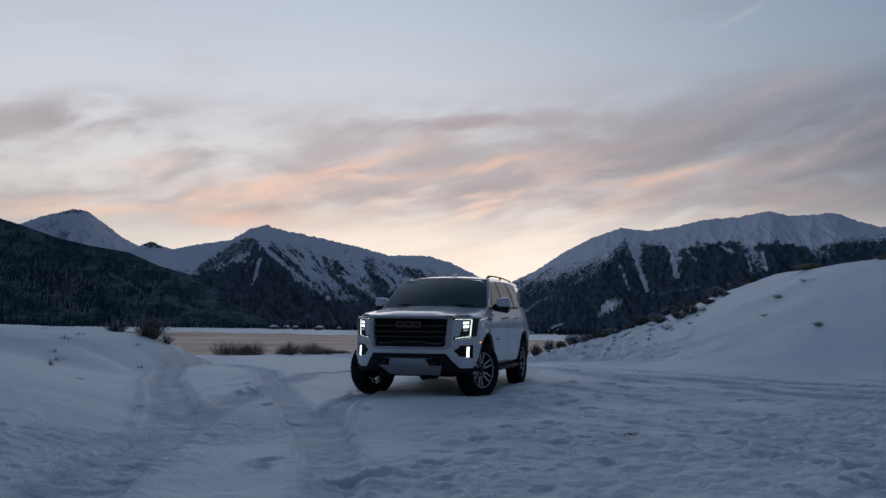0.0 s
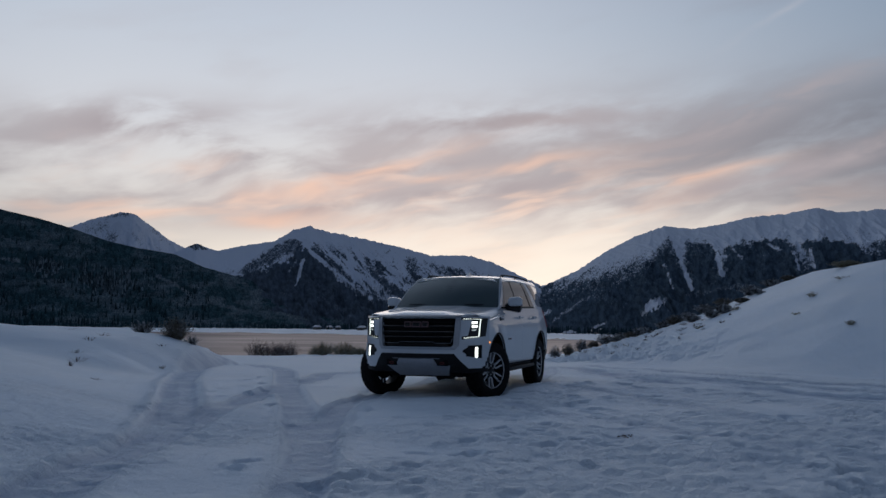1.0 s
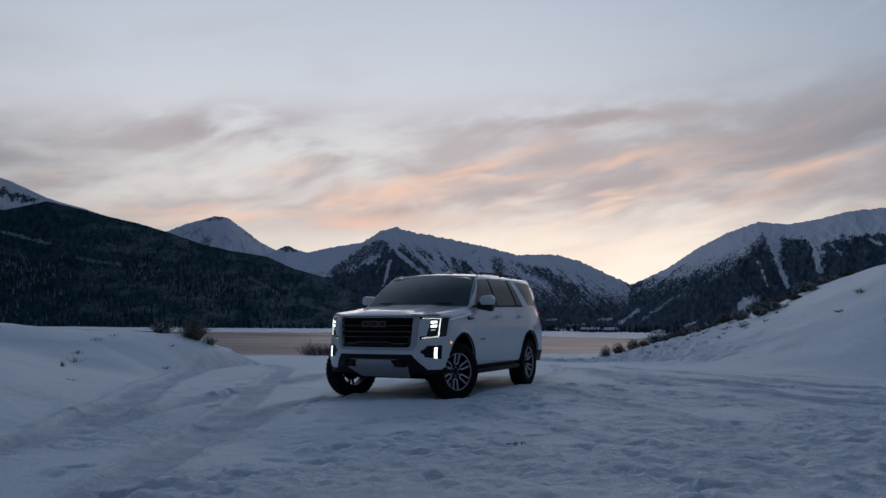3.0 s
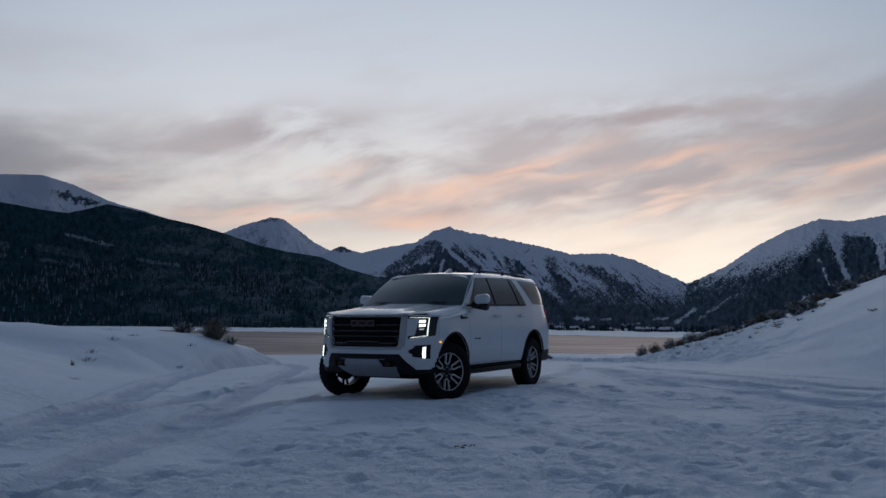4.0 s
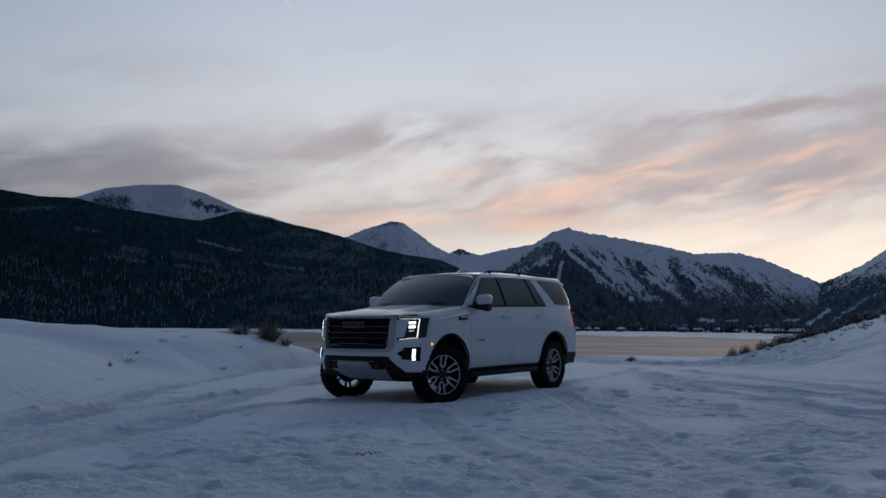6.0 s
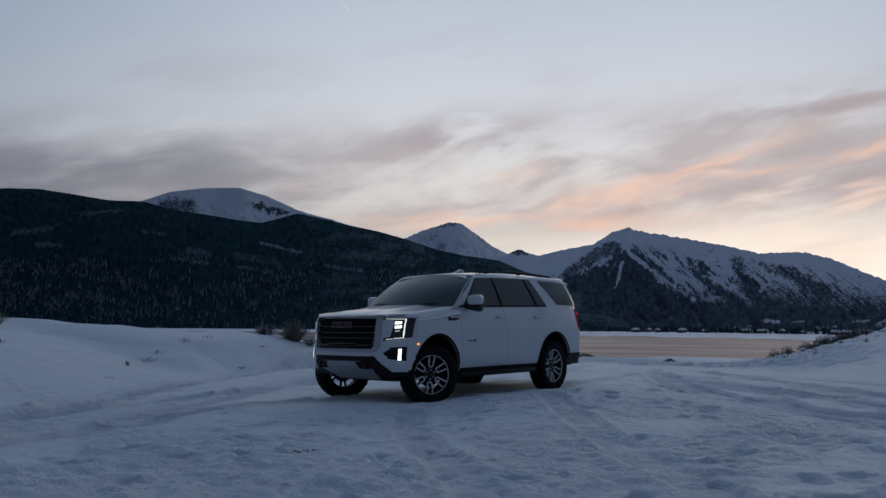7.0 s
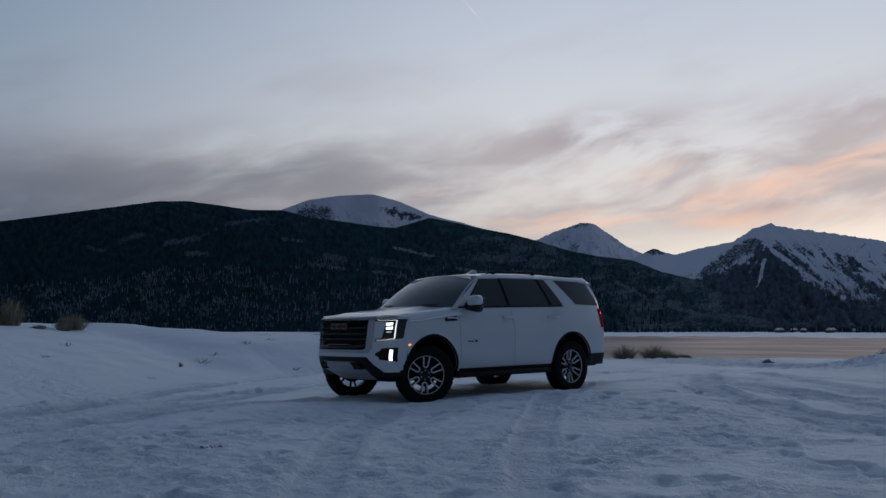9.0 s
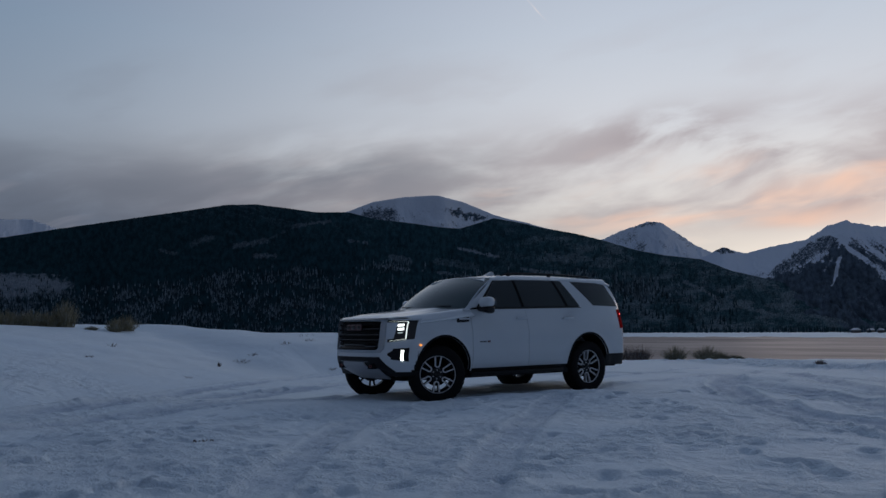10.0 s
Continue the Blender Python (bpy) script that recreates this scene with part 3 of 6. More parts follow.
mountain("mountain", -35.4, -26.0, [(-36, 3.6), (-34.8, 4.3), (-34.0, 4.66), (-33.2, 4.34), (-32.7, 4.22), (-31.3, 4.55), (-29.5, 4.86), (-28, 5.0), (-26, 4.6)],
         4200, CRAG, 14, [(-36, 2.6), (-26, 2.4)], "snowy saddle between two peaks", n=260, m=110, relief=0.08, base=2400, soft=1.2, couloir=0.22, grain=0.2, floor=0.2, ribs=0.2,
         timber=[([(-34.7, 4.4), (-34.2, 4.75), (-33.6, 4.62), (-33.1, 4.25), (-33.7, 4.25)], 0.10, 0.35)])
MASSIF = mountain("mountain", -33.0, -9.0, [(-33.5, 1.8), (-31.2, 3.2), (-29.5, 4.7), (-28.1, 5.61), (-27.0, 5.95), (-26.3, 5.68), (-24.5, 5.35), (-22.4, 4.92), (-20.6, 4.52), (-19.1, 4.10), (-18.0, 4.14),
                                   (-16.5, 4.10), (-15.1, 3.67), (-13.4, 2.86), (-12.0, 2.20), (-10.5, 1.3), (-8, 0.2)],
                  3500, CRAG, 23, [(-33, 1.6), (-26, 1.3), (-22, 0.7), (-18, 1.1), (-15, 0.8), (-9, 0.6)], "rugged snowy massif with dark wooded spurs", n=860, m=270, relief=0.26, gully=1.5, power=1.9, lean=11.0,
                  timber=[([(-34, 2.4), (-31.6, 2.55), (-30.4, 2.85), (-29.2, 3.3), (-28.2, 3.72), (-27.6, 4.6), (-27.2, 4.4), (-26.5, 3.75), (-25.8, 3.3), (-24.9, 2.35), (-23.8, 1.5), (-22.3, 0.85), (-20.5, 0.14), (-19.0, -1.5), (-34, -1.5)], 0.10, 0.06),
                          ([(-28.0, 5.2), (-27.5, 4.9), (-27.55, 4.4), (-28.9, 3.75), (-30.8, 2.65), (-31.5, 2.95), (-29.9, 4.15), (-28.8, 4.85)], 0.16, 0.42),
                          ([(-26.1, 4.25), (-25.8, 4.1), (-24.9, 3.2), (-23.6, 1.9), (-22.2, 1.0), (-22.4, 0.9), (-24.2, 2.0), (-25.3, 3.1)], 0.16, 0.42),
                          ([(-23.7, 4.25), (-23.2, 3.9), (-22.5, 2.9), (-21.4, 2.05), (-20.3, 1.4), (-19.5, 0.5), (-20.2, 0.6), (-21.6, 1.6), (-22.8, 2.6), (-23.3, 3.5)], 0.14, 0.36),
                          ([(-22.9, 3.8), (-22.4, 3.7), (-22.1, 2.8), (-22.6, 3.0)], 0.08, 0.25),
                          ([(-20.9, 3.9), (-20.2, 4.0), (-19.9, 3.0), (-19.6, 2.2), (-18.4, 1.2), (-17.8, 0.6), (-19.0, 0.8), (-20.2, 1.9), (-20.5, 2.9)], 0.20, 0.42),
                          ([(-19.5, 3.7), (-18.0, 3.4), (-16.8, 3.0), (-15.6, 2.3), (-14.8, 1.4), (-15.8, 1.3), (-17.0, 2.3), (-18.4, 2.9)], 0.24, 0.45),
                          ([(-22.4, 4.45), (-21.7, 4.5), (-21.9, 4.25)], 0.08, 0.5),
                          ([(-22.5, 0.9), (-19.5, 0.55), (-16.0, 0.75), (-12.0, 0.55), (-9, 0.5), (-9, -1.5), (-22.5, -1.5)], 0.25, 0.16)],
                  strips=[((-27.42, 3.75), (-27.8, 2.15), 0.085, 0.95), ((-27.42, 3.75), (-27.55, 3.2), 0.13, 0.95), ((-27.8, 3.72), (-28.25, 3.05), 0.06, 0.45), ((-29.25, 1.81), (-28.24, 1.53), 0.09, 0.28), ((-26.3, 1.45), (-24.45, 0.2), 0.16, 0.26), ((-27.0, 4.3), (-25.0, 2.75), 0.10, 0.8), ((-25.0, 2.75), (-23.0, 1.3), 0.09, 0.7),
                          ((-18.96, 0.0), (-18.0, -0.05), 0.10, 0.7), ((-17.2, -0.05), (-16.6, 0.0), 0.08, 0.6), ((-13.9, -0.05), (-13.1, 0.0), 0.09, 0.6), ((-20.6, -0.4), (-19.6, -0.35), 0.07, 0.5), ((-15.9, -0.4), (-14.8, -0.35), 0.07, 0.5), ((-23.5, -0.1), (-22.2, -0.2), 0.06, 0.3)],
                  soft=1.9, fade=3.2, couloir=0.55, streak=-46.0, grain=0.42, floor=0.16, cap=3.2, jag=0.09, ribs=0.80, divide=-27.3)
BROAD = mountain("mountain", -13.0, 38.0, [(-14, 0.6), (-12.0, 2.15), (-10.9, 2.6), (-9.6, 3.23), (-7.8, 4.42), (-6.0, 5.32), (-4.2, 5.93), (-2.5, 5.71), (-0.8, 5.96), (0.9, 6.35), (3.0, 6.47), (4.7, 6.78),
                                   (5.9, 6.45), (6.8, 6.45), (8.4, 6.54), (9.6, 6.01), (10.8, 5.63), (14, 5.2), (22, 4.0), (38, 1.0)],
                 3600, ROCK, 37, [(-13, 1.7), (-9, 2.3), (-6, 3.1), (-4, 3.5), (-2, 3.3), (0, 3.3), (4, 3.4), (8, 3.6), (11, 4.2), (38, 3)], "broad snow-capped mountain with dark timbered flanks", n=1150, m=250, relief=0.20, gully=1.5, power=1.6, lean=8.0,
                 timber=[([(-3.95, 5.3), (-4.5, 4.5), (-5.2, 3.55), (-6.3, 2.4), (-8.0, 1.2), (-6.0, 0.6), (-4.1, 1.7), (-3.0, 1.85), (-2.75, 2.1), (-3.25, 3.5), (-3.55, 4.6)], 0.42, 0.30),
                         ([(-2.9, 4.95), (-1.8, 4.95), (-1.05, 4.45), (-0.95, 3.6), (-1.2, 2.6), (-2.2, 2.15), (-2.75, 3.1), (-3.0, 4.3)], 0.16, 0.26),
                         ([(-0.57, 4.45), (0.6, 5.0), (0.5, 4.55), (1.46, 4.9), (2.67, 5.0), (3.35, 4.5), (3.7, 3.6), (4.1, 3.1), (2.6, 2.4), (0.88, 2.1), (-0.3, 2.5), (-0.55, 3.6)], 0.18, 0.17),
                         ([(3.7, 4.75), (5.2, 4.9), (6.6, 4.6), (7.6, 3.95), (8.4, 3.4), (6.0, 2.6), (4.8, 2.6), (4.5, 3.7)], 0.14, 0.06),
                         ([(-12.5, -1.5), (-12.5, 0.6), (-8.2, 0.9), (-6.0, 0.7), (-3.8, 1.7), (-2.6, 1.95), (0.9, 2.2), (4.0, 2.9), (8.4, 3.3), (14, 3.0), (14, -1.5)], 0.30, 0.24),
                         ([(-12.0, 1.9), (-9.5, 2.6), (-7.5, 3.0), (-5.6, 3.6), (-6.3, 2.4), (-8.0, 0.9), (-12.0, 0.3)], 0.8, 0.72),
                         ([(7.6, 4.6), (9.2, 4.9), (11, 4.8), (14, 4.4), (14, 3.0), (8.4, 3.4)], 0.25, 0.35)],
                 open_snow=[([(-5.2, 1.3), (-4.05, 1.32), (-4.5, 0.8), (-5.65, 0.3)], 0.06, 0.95)],
                 strips=[((-3.75, 5.3), (-3.3, 4.0), 0.15, 0.95), ((-3.3, 4.0), (-2.84, 2.85), 0.11, 1.0), ((-2.84, 2.85), (-2.58, 2.0), 0.16, 1.0), ((-4.25, 3.55), (-3.68, 1.95), 0.05, 0.75), ((-1.1, 4.5), (-0.95, 3.8), 0.15, 1.0), ((-0.95, 3.8), (-0.7, 2.85), 0.17, 1.0), ((3.45, 4.2), (3.7, 3.1), 0.09, 0.85), ((4.3, 4.3), (4.6, 3.2), 0.08, 0.8),
                         ((1.9, 4.7), (2.6, 4.3), 0.12, 0.7), ((-0.1, 4.4), (0.4, 3.9), 0.08, 0.6), ((-2.8, 1.6), (0.7, 2.2), 0.16, 0.32), ((-8.63, -0.5), (-7.9, -0.2), 0.08, 0.7), ((-11.2, -0.1), (-9.4, 1.3), 0.10, 0.45), ((-12.8, -0.38), (-11.4, 0.55), 0.10, 0.6)],
                 soft=2.6, fade=2.4, couloir=0.34, streak=-58.0, divide=-4.2, ribs=0.30, grain=0.55, floor=0.20, cap=2.0, jag=0.07, spread=((-9, 1.2), (-3, 1.0), (0, 0.62), (4, 0.4)))
mountain("mountain", -62.0, -41.5, [(-64, 6.8), (-60, 7.0), (-57.8, 7.44), (-56.2, 8.05), (-54.2, 8.36), (-52.0, 8.46), (-50.3, 8.0), (-48.2, 7.10), (-47.3, 6.84), (-46.3, 6.62), (-45.2, 6.27), (-43.5, 5.84), (-42.6, 5.57), (-41.0, 4.9)],
         3900, ROCK, 45, [(-62, 6.3), (-57, 6.3), (-52.8, 5.9), (-51.3, 5.7), (-50.2, 6.0), (-49, 6.4), (-48, 6.3), (-41, 4.6)], "smooth snow dome above the timber line", n=560, m=150, relief=0.12, base=2900, soft=0.9, couloir=0.30, jag=0.02, ribs=0.35, grain=0.45, floor=0.2, cap=1.2,
         timber=[([(-56.9, 7.5), (-55.9, 7.75), (-54.9, 7.65), (-54.5, 7.1), (-54.6, 6.6), (-56, 6.6), (-57, 6.8)], 0.30, 0.42), ([(-51.7, 7.6), (-50.4, 7.45), (-48.8, 6.98), (-48.9, 6.7), (-50.3, 6.95)], 0.16, 0.25)])
mountain("mountain", -84.0, -73.0, [(-84, 6.6), (-80, 6.5), (-78.3, 6.48), (-76.8, 6.56), (-75.5, 6.1), (-73, 5.0)],
         4400, ROCK, 52, [(-84, 5.2), (-73, 5.2)], "distant snowy ridge", n=280, m=90, relief=0.16, base=3400, soft=0.8, couloir=0.4, ribs=0.5, grain=0.4, cap=3.0)
# spread pales the ridge towards the pass: air haze painted as snow share
RIDGE = mountain("mountain", -112.0, -14.0, [(-112, 3.5), (-95, 4.2), (-84, 4.7), (-78.3, 5.44), (-75.6, 6.00), (-73.7, 6.35), (-70.5, 6.93), (-67.9, 7.38), (-65.5, 7.79), (-63.7, 7.86), (-61.9, 7.66), (-59.8, 7.39),
                                     (-57.8, 7.40), (-56, 6.95), (-54, 6.72), (-52, 6.42), (-50.6, 6.28), (-49.5, 6.58), (-48.3, 6.93), (-46.6, 6.6), (-45.2, 6.25), (-43.2, 5.85), (-41.4, 5.36), (-39.3, 4.66), (-37.6, 4.28), (-35.3, 3.95), (-33.6, 3.20),
                                     (-31.1, 2.52), (-27.6, 1.52), (-21.6, 0.2), (-18, -0.5), (-14, -0.7)],
                 2750, TIMBER, 61, [(-112, 14), (-14, 14)], open_snow=[([(-86, 3.35), (-76, 3.3), (-74.4, 2.9), (-74.9, 2.2), (-78, 1.8), (-86, 1.5)], 0.25, 0.46)], label= "long dark ridge covered with conifer forest", n=1300, m=200, relief=0.17, gully=0.8, soft=20.0, couloir=0.07, jag=0.02, streak=-18.0, grain=0.05, floor=0.13, spread=((-70, 0.35), (-52, 0.8), (-44, 1.7), (-28, 1.9)),
                 strips=[((-84, 3.35), (-75.2, 3.3), 0.06, 0.42), ((-67.6, 5.3), (-66.4, 5.75), 0.22, 0.27), ((-64.9, 5.2), (-63.0, 5.6), 0.20, 0.30), ((-63.0, 5.6), (-61.3, 6.4), 0.07, 0.25), ((-61.2, 6.5), (-59.0, 6.85), 0.13, 0.30), ((-63.8, 4.6), (-62.5, 4.6), 0.18, 0.32), ((-69.5, 4.9), (-68.6, 4.7), 0.16, 0.28), ((-55.0, 4.5), (-53.9, 4.2), 0.30, 0.28),
                         ((-55.6, 3.9), (-53.9, 3.7), 0.12, 0.42), ((-52.2, 3.5), (-50.0, 3.2), 0.12, 0.32), ((-50.6, 5.0), (-48.0, 4.4), 0.10, 0.40), ((-52.0, 4.2), (-49.5, 3.8), 0.30, 0.25), ((-46.5, 3.6), (-44.2, 3.3), 0.12, 0.34), ((-36.4, 2.65), (-34.3, 1.5), 0.12, 0.33), ((-33.4, 1.1), (-30.9, 0.4), 0.14, 0.30), ((-32.5, 2.7), (-30.9, 2.1), 0.14, 0.30), ((-41.7, 1.5), (-38.1, 0.5), 0.30, 0.26), ((-57.8, 5.6), (-56.6, 5.4), 0.10, 0.3), ((-45.0, 4.6), (-43.6, 4.1), 0.10, 0.3)])


# ---------------------------------------------------------------- far shore
def make_far_shore():
    az = np.linspace(-110, 30, 700)
    outer = shore(az) * 1.04
    inner = shore(az) * (0.77 + 0.05 * fbm(az / 2.5, az * 0, 4, 71))
    k = np.linspace(0, 1, 8)
    A, K = np.meshgrid(az, k, indexing="ij")
    D = inner[:, None] + (outer - inner)[:, None] * K
    X, Y = bearing(A, D)
    Z = LAKE + 0.15 + 1.2 * K ** 2 + 0.4 * fbm(A * 3, K * 3, 3, 73)
    tagged(sheet("far_shore", X, Y, Z, SNOW), "flat snow-covered far shore of the lake", "snow", kind="structure")


make_far_shore()


def conifer_material(name, stops):
    m = bpy.data.materials.new(name)
    m.use_nodes = True
    t = m.node_tree
    p = t.nodes["Principled BSDF"]
    p.inputs["Roughness"].default_value = 0.9
    p.inputs["Specular IOR Level"].default_value = 0.05
    r = t.nodes.new("ShaderNodeNewGeometry").outputs["Random Per Island"]
    t.links.new(ramp(t, r, stops), p.inputs["Base Color"])
    return m


FROSTED = conifer_material("frosted_conifer", [(0.0, (0.016, 0.040, 0.052)), (0.30, (0.055, 0.092, 0.108)), (0.62, (0.17, 0.220, 0.250)), (1.0, (0.34, 0.43, 0.49))])
DARK = conifer_material("dark_conifer", [(0.0, (0.014, 0.038, 0.048)), (0.8, (0.024, 0.056, 0.066)), (1.0, (0.042, 0.074, 0.084))])


class Wood:
    """Many conifers in one mesh, each two ragged skirts."""

    def __init__(self, seed):
        self.rng, self.verts, self.faces = np.random.default_rng(seed), [], []

    def tree(self, x, y, z, h, slim=1.0):
        r = h * slim * self.rng.uniform(0.12, 0.18)
        turn = self.rng.uniform(0, 6.28)
        for lo, hi, w in ((0.05, 0.62, 1.0), (0.42, 1.0, 0.66)):
            b = len(self.verts)
            for i in range(5):
                a = turn + i * 1.2566 + lo
                q = r * w * self.rng.uniform(0.75, 1.2)
                self.verts.append((x + q * math.cos(a), y + q * math.sin(a), z + h * lo))
            self.verts.append((x, y, z + h * hi))
            for i in range(5):
                self.faces.append((b + i, b + (i + 1) % 5, b + 5))

    def made(self, mat, label):
        me = bpy.data.meshes.new("forest")
        me.from_pydata(self.verts, [], self.faces)
        me.materials.append(mat)
        return tagged(new("forest", me), label, "forest", kind="stuff")


def make_forest():
    light, dark = Wood(5), Wood(6)
    rng = light.rng
    X, Y, Z = RIDGE
    n = X.shape[0]

    def place(i, j):
        f = rng.random()
        return [float(P[i, j] * (1 - f) + P[i + 1, j] * f) for P in (X, Y, Z)]
    # frosted stands on the lower slope, thinning out towards the pass, and a few aspen groves
    count = 52000
    I, J, F = rng.integers(290, 1045, count), (170 * rng.random(count)).astype(int), rng.random(count)
    PX, PY, PZ = (P[I, J] * (1 - F) + P[I + 1, J] * F for P in (X, Y, Z))
    az, el = np.degrees(np.arctan2(PX, PY)), np.degrees(np.arctan2(PZ - 1.15, np.hypot(PX, PY)))
    top = np.interp(az, [-86, -75, -69.7, -65.6, -63, -60.7, -58.4, -56, -52, -46], [2.2, 2.4, 2.7, 3.5, 3.9, 4.0, 3.3, 2.9, 2.3, 1.6])
    frost = ease(top - el, -0.15, 0.5) * np.interp(az, [-62, -52, -45], [1.0, 0.40, 0.0]) * (0.12 + 0.88 * ease(fbm(az * 0.6, el * 1.1, 3, 83), -0.15, 0.3)) * np.interp(el, [-0.4, 0.4, 1.0], [0.2, 0.55, 1.0])
    for ga, ge, wide_a, wide_e in ((-42.7, 2.8, 0.7, 0.45), (-39.2, 2.1, 1.3, 0.5), (-49.5, 2.6, 1.6, 0.5), (-55.0, 3.8, 1.2, 0.3)):
        frost = np.maximum(frost, 0.8 * np.exp(-((az - ga) / wide_a) ** 2 - ((el - ge) / wide_e) ** 2))
    for x, y, z, f, r in zip(PX.tolist(), PY.tolist(), PZ.tolist(), frost.tolist(), rng.random(count).tolist()):
        if r < f * 0.85:
            light.tree(x, y, z - 1.0, rng.uniform(10, 20), 0.80)
        elif r > 0.965:
            dark.tree(x, y, z - 1.0, rng.uniform(8, 14))
    for _ in range(1500):                      # a fringe of tree tops along the crest
        i = int(rng.integers(1, n - 1))
        if -86 < -112 + 98 * i / (n - 1) < -40:
            x, y, z = place(i, int(rng.integers(192, 199)))
            dark.tree(x, y, z - 3.0, rng.uniform(4.5, 8))
    for _ in range(2200):                      # shore trees below the other slopes
        az = rng.uniform(-70, 12)
        d = float(shore(az)) * rng.uniform(1.0, 1.10)
        x, y = bearing(az, d)
        dark.tree(float(x), float(y), LAKE + 1.0, rng.uniform(3, 8) * (1.0 if az > -40 else 1.7))
    light.made(FROSTED, "conifers dusted with snow on the lower slope")
    dark.made(DARK, "dark conifers along the lake")


make_forest()


# ---------------------------------------------------------------- village on the far shore
WALL = material("timber_wall", (0.10, 0.085, 0.075), 0.8, 0.0, 0.3, 0.5)
ROOF_SNOW = material("roof_snow", (0.78, 0.80, 0.84), 0.7, 0.0, 0.05, 0.5)


def house(x, y, z, w, l, h, turn):
    base = new("house")
    base.matrix_world = pose(x, y, z, 0, 0, turn)
    bm = bmesh.new()
    bmesh.ops.create_cube(bm, size=1.0, matrix=Matrix.Translation((0, 0, h / 2)) @ Matrix.Diagonal((l, w, h, 1)))
    me = bpy.data.meshes.new("wall")
    bm.to_mesh(me)
    bm.free()
    me.materials.append(WALL)
    new("wall", me).parent = base
    bm = bmesh.new()
    e = 0.5
    v = [bm.verts.new(p) for p in ((-l / 2 - e, -w / 2 - e, h - 0.2), (l / 2 + e, -w / 2 - e, h - 0.2), (l / 2 + e, w / 2 + e, h - 0.2), (-l / 2 - e, w / 2 + e, h - 0.2), (-l / 2 - e, 0, h + w * 0.38), (l / 2 + e, 0, h + w * 0.38))]
    for f in ((0, 1, 5, 4), (2, 3, 4, 5), (1, 2, 5), (3, 0, 4), (3, 2, 1, 0)):
        bm.faces.new([v[i] for i in f])
    me = bpy.data.meshes.new("roof")
    bm.to_mesh(me)
    bm.free()
    me.materials.append(ROOF_SNOW)
    new("roof", me).parent = base
    tagged(base, "small timber house with a snow-covered roof by the lake", "house", "houses of the far village")


lots = random.Random(8)
for k in range(18):
    b = lots.choice((lots.uniform(-26.5, -20.5), lots.uniform(-20, -12.5)))
    x, y = (float(v) for v in bearing(b, float(shore(b)) * lots.uniform(1.0, 1.05)))
    house(x, y, LAKE + 0.9, lots.uniform(4, 6), lots.uniform(5, 10), lots.uniform(2.2, 3.2), lots.uniform(0, 180))
for k in range(18):                            # on the lowest slopes behind
    X, Y, Z = MASSIF if k % 3 else BROAD
    i = int(X.shape[0] * (lots.uniform(0.42, 0.86) if k % 3 else lots.uniform(0.03, 0.14)))
    j = lots.randint(1, 11)
    house(float(X[i, j]), float(Y[i, j]), float(Z[i, j]) - 0.6, lots.uniform(3, 5), lots.uniform(4, 7), lots.uniform(2.4, 3.4), lots.uniform(0, 180))


# ---------------------------------------------------------------- making parts
def empty(name, place=(0, 0, 0)):
    ob = new(name)
    ob.location = place
    return ob


def part(name, bm, mat, parent=None, label="", smooth=True):
    """One mesh object, under a thing or a part. It is modelled in the thing's own space."""
    me = bpy.data.meshes.new(name)
    for f in bm.faces:
        f.smooth = smooth
    bm.to_mesh(me)
    bm.free()
    if smooth:
        me.set_sharp_from_angle(angle=radians(38))
    me.materials.append(mat)
    ob = new(name, me)
    ob.parent = parent
    if label:
        ob["label"] = label
    return ob


def again(ob, m, parent=None):
    """Another part on the same mesh."""
    o = new(ob.name.split(".")[0], ob.data)
    o.parent = parent or ob.parent
    o.matrix_basis = m
    if "label" in ob:
        o["label"] = ob["label"]
    return o


def patch(fn, us, vs, keep=None, thick=0.0, out=(0, 0, 1), bm=None):
    """A curved panel: fn(u, v) gives its places; keep(u, v, place) drops pieces; thick goes inwards, away from out."""
    bm = bm or bmesh.new()
    places = [[Vector(fn(u, v)) for v in vs] for u in us]
    verts = [[bm.verts.new(p) for p in row] for row in places]
    made = []
    out = Vector(out)
    for i in range(len(us) - 1):
        for j in range(len(vs) - 1):
            mid = (places[i][j] + places[i + 1][j + 1]) / 2
            if keep and not keep((us[i] + us[i + 1]) / 2, (vs[j] + vs[j + 1]) / 2, mid):
                continue
            made.append(bm.faces.new((verts[i][j], verts[i + 1][j], verts[i + 1][j + 1], verts[i][j + 1])))
    bmesh.ops.delete(bm, geom=[v for row in verts for v in row if not v.link_faces], context="VERTS")
    bm.normal_update()
    if sum(f.normal.dot(out) for f in made) < 0:
        bmesh.ops.reverse_faces(bm, faces=made)
    bm.normal_update()
    if thick:
        bmesh.ops.solidify(bm, geom=made, thickness=thick)
    return bm


def lin(a, b, n):
    return [a + (b - a) * i / n for i in range(n + 1)]


def block(size, place=(0, 0, 0), bevel=0.0, turn=None, bm=None, seg=2, around=False):
    bm = bm or bmesh.new()
    m = (turn if around else Matrix()) @ Matrix.Translation(place) @ (Matrix() if around else turn or Matrix()) @ Matrix.Diagonal((*size, 1))
    got = bmesh.ops.create_cube(bm, size=1.0, matrix=m)["verts"]
    if bevel:
        edges = list({e for v in got for e in v.link_edges})
        bmesh.ops.bevel(bm, geom=edges, offset=bevel, segments=seg, affect="EDGES", profile=0.5)
    return bm


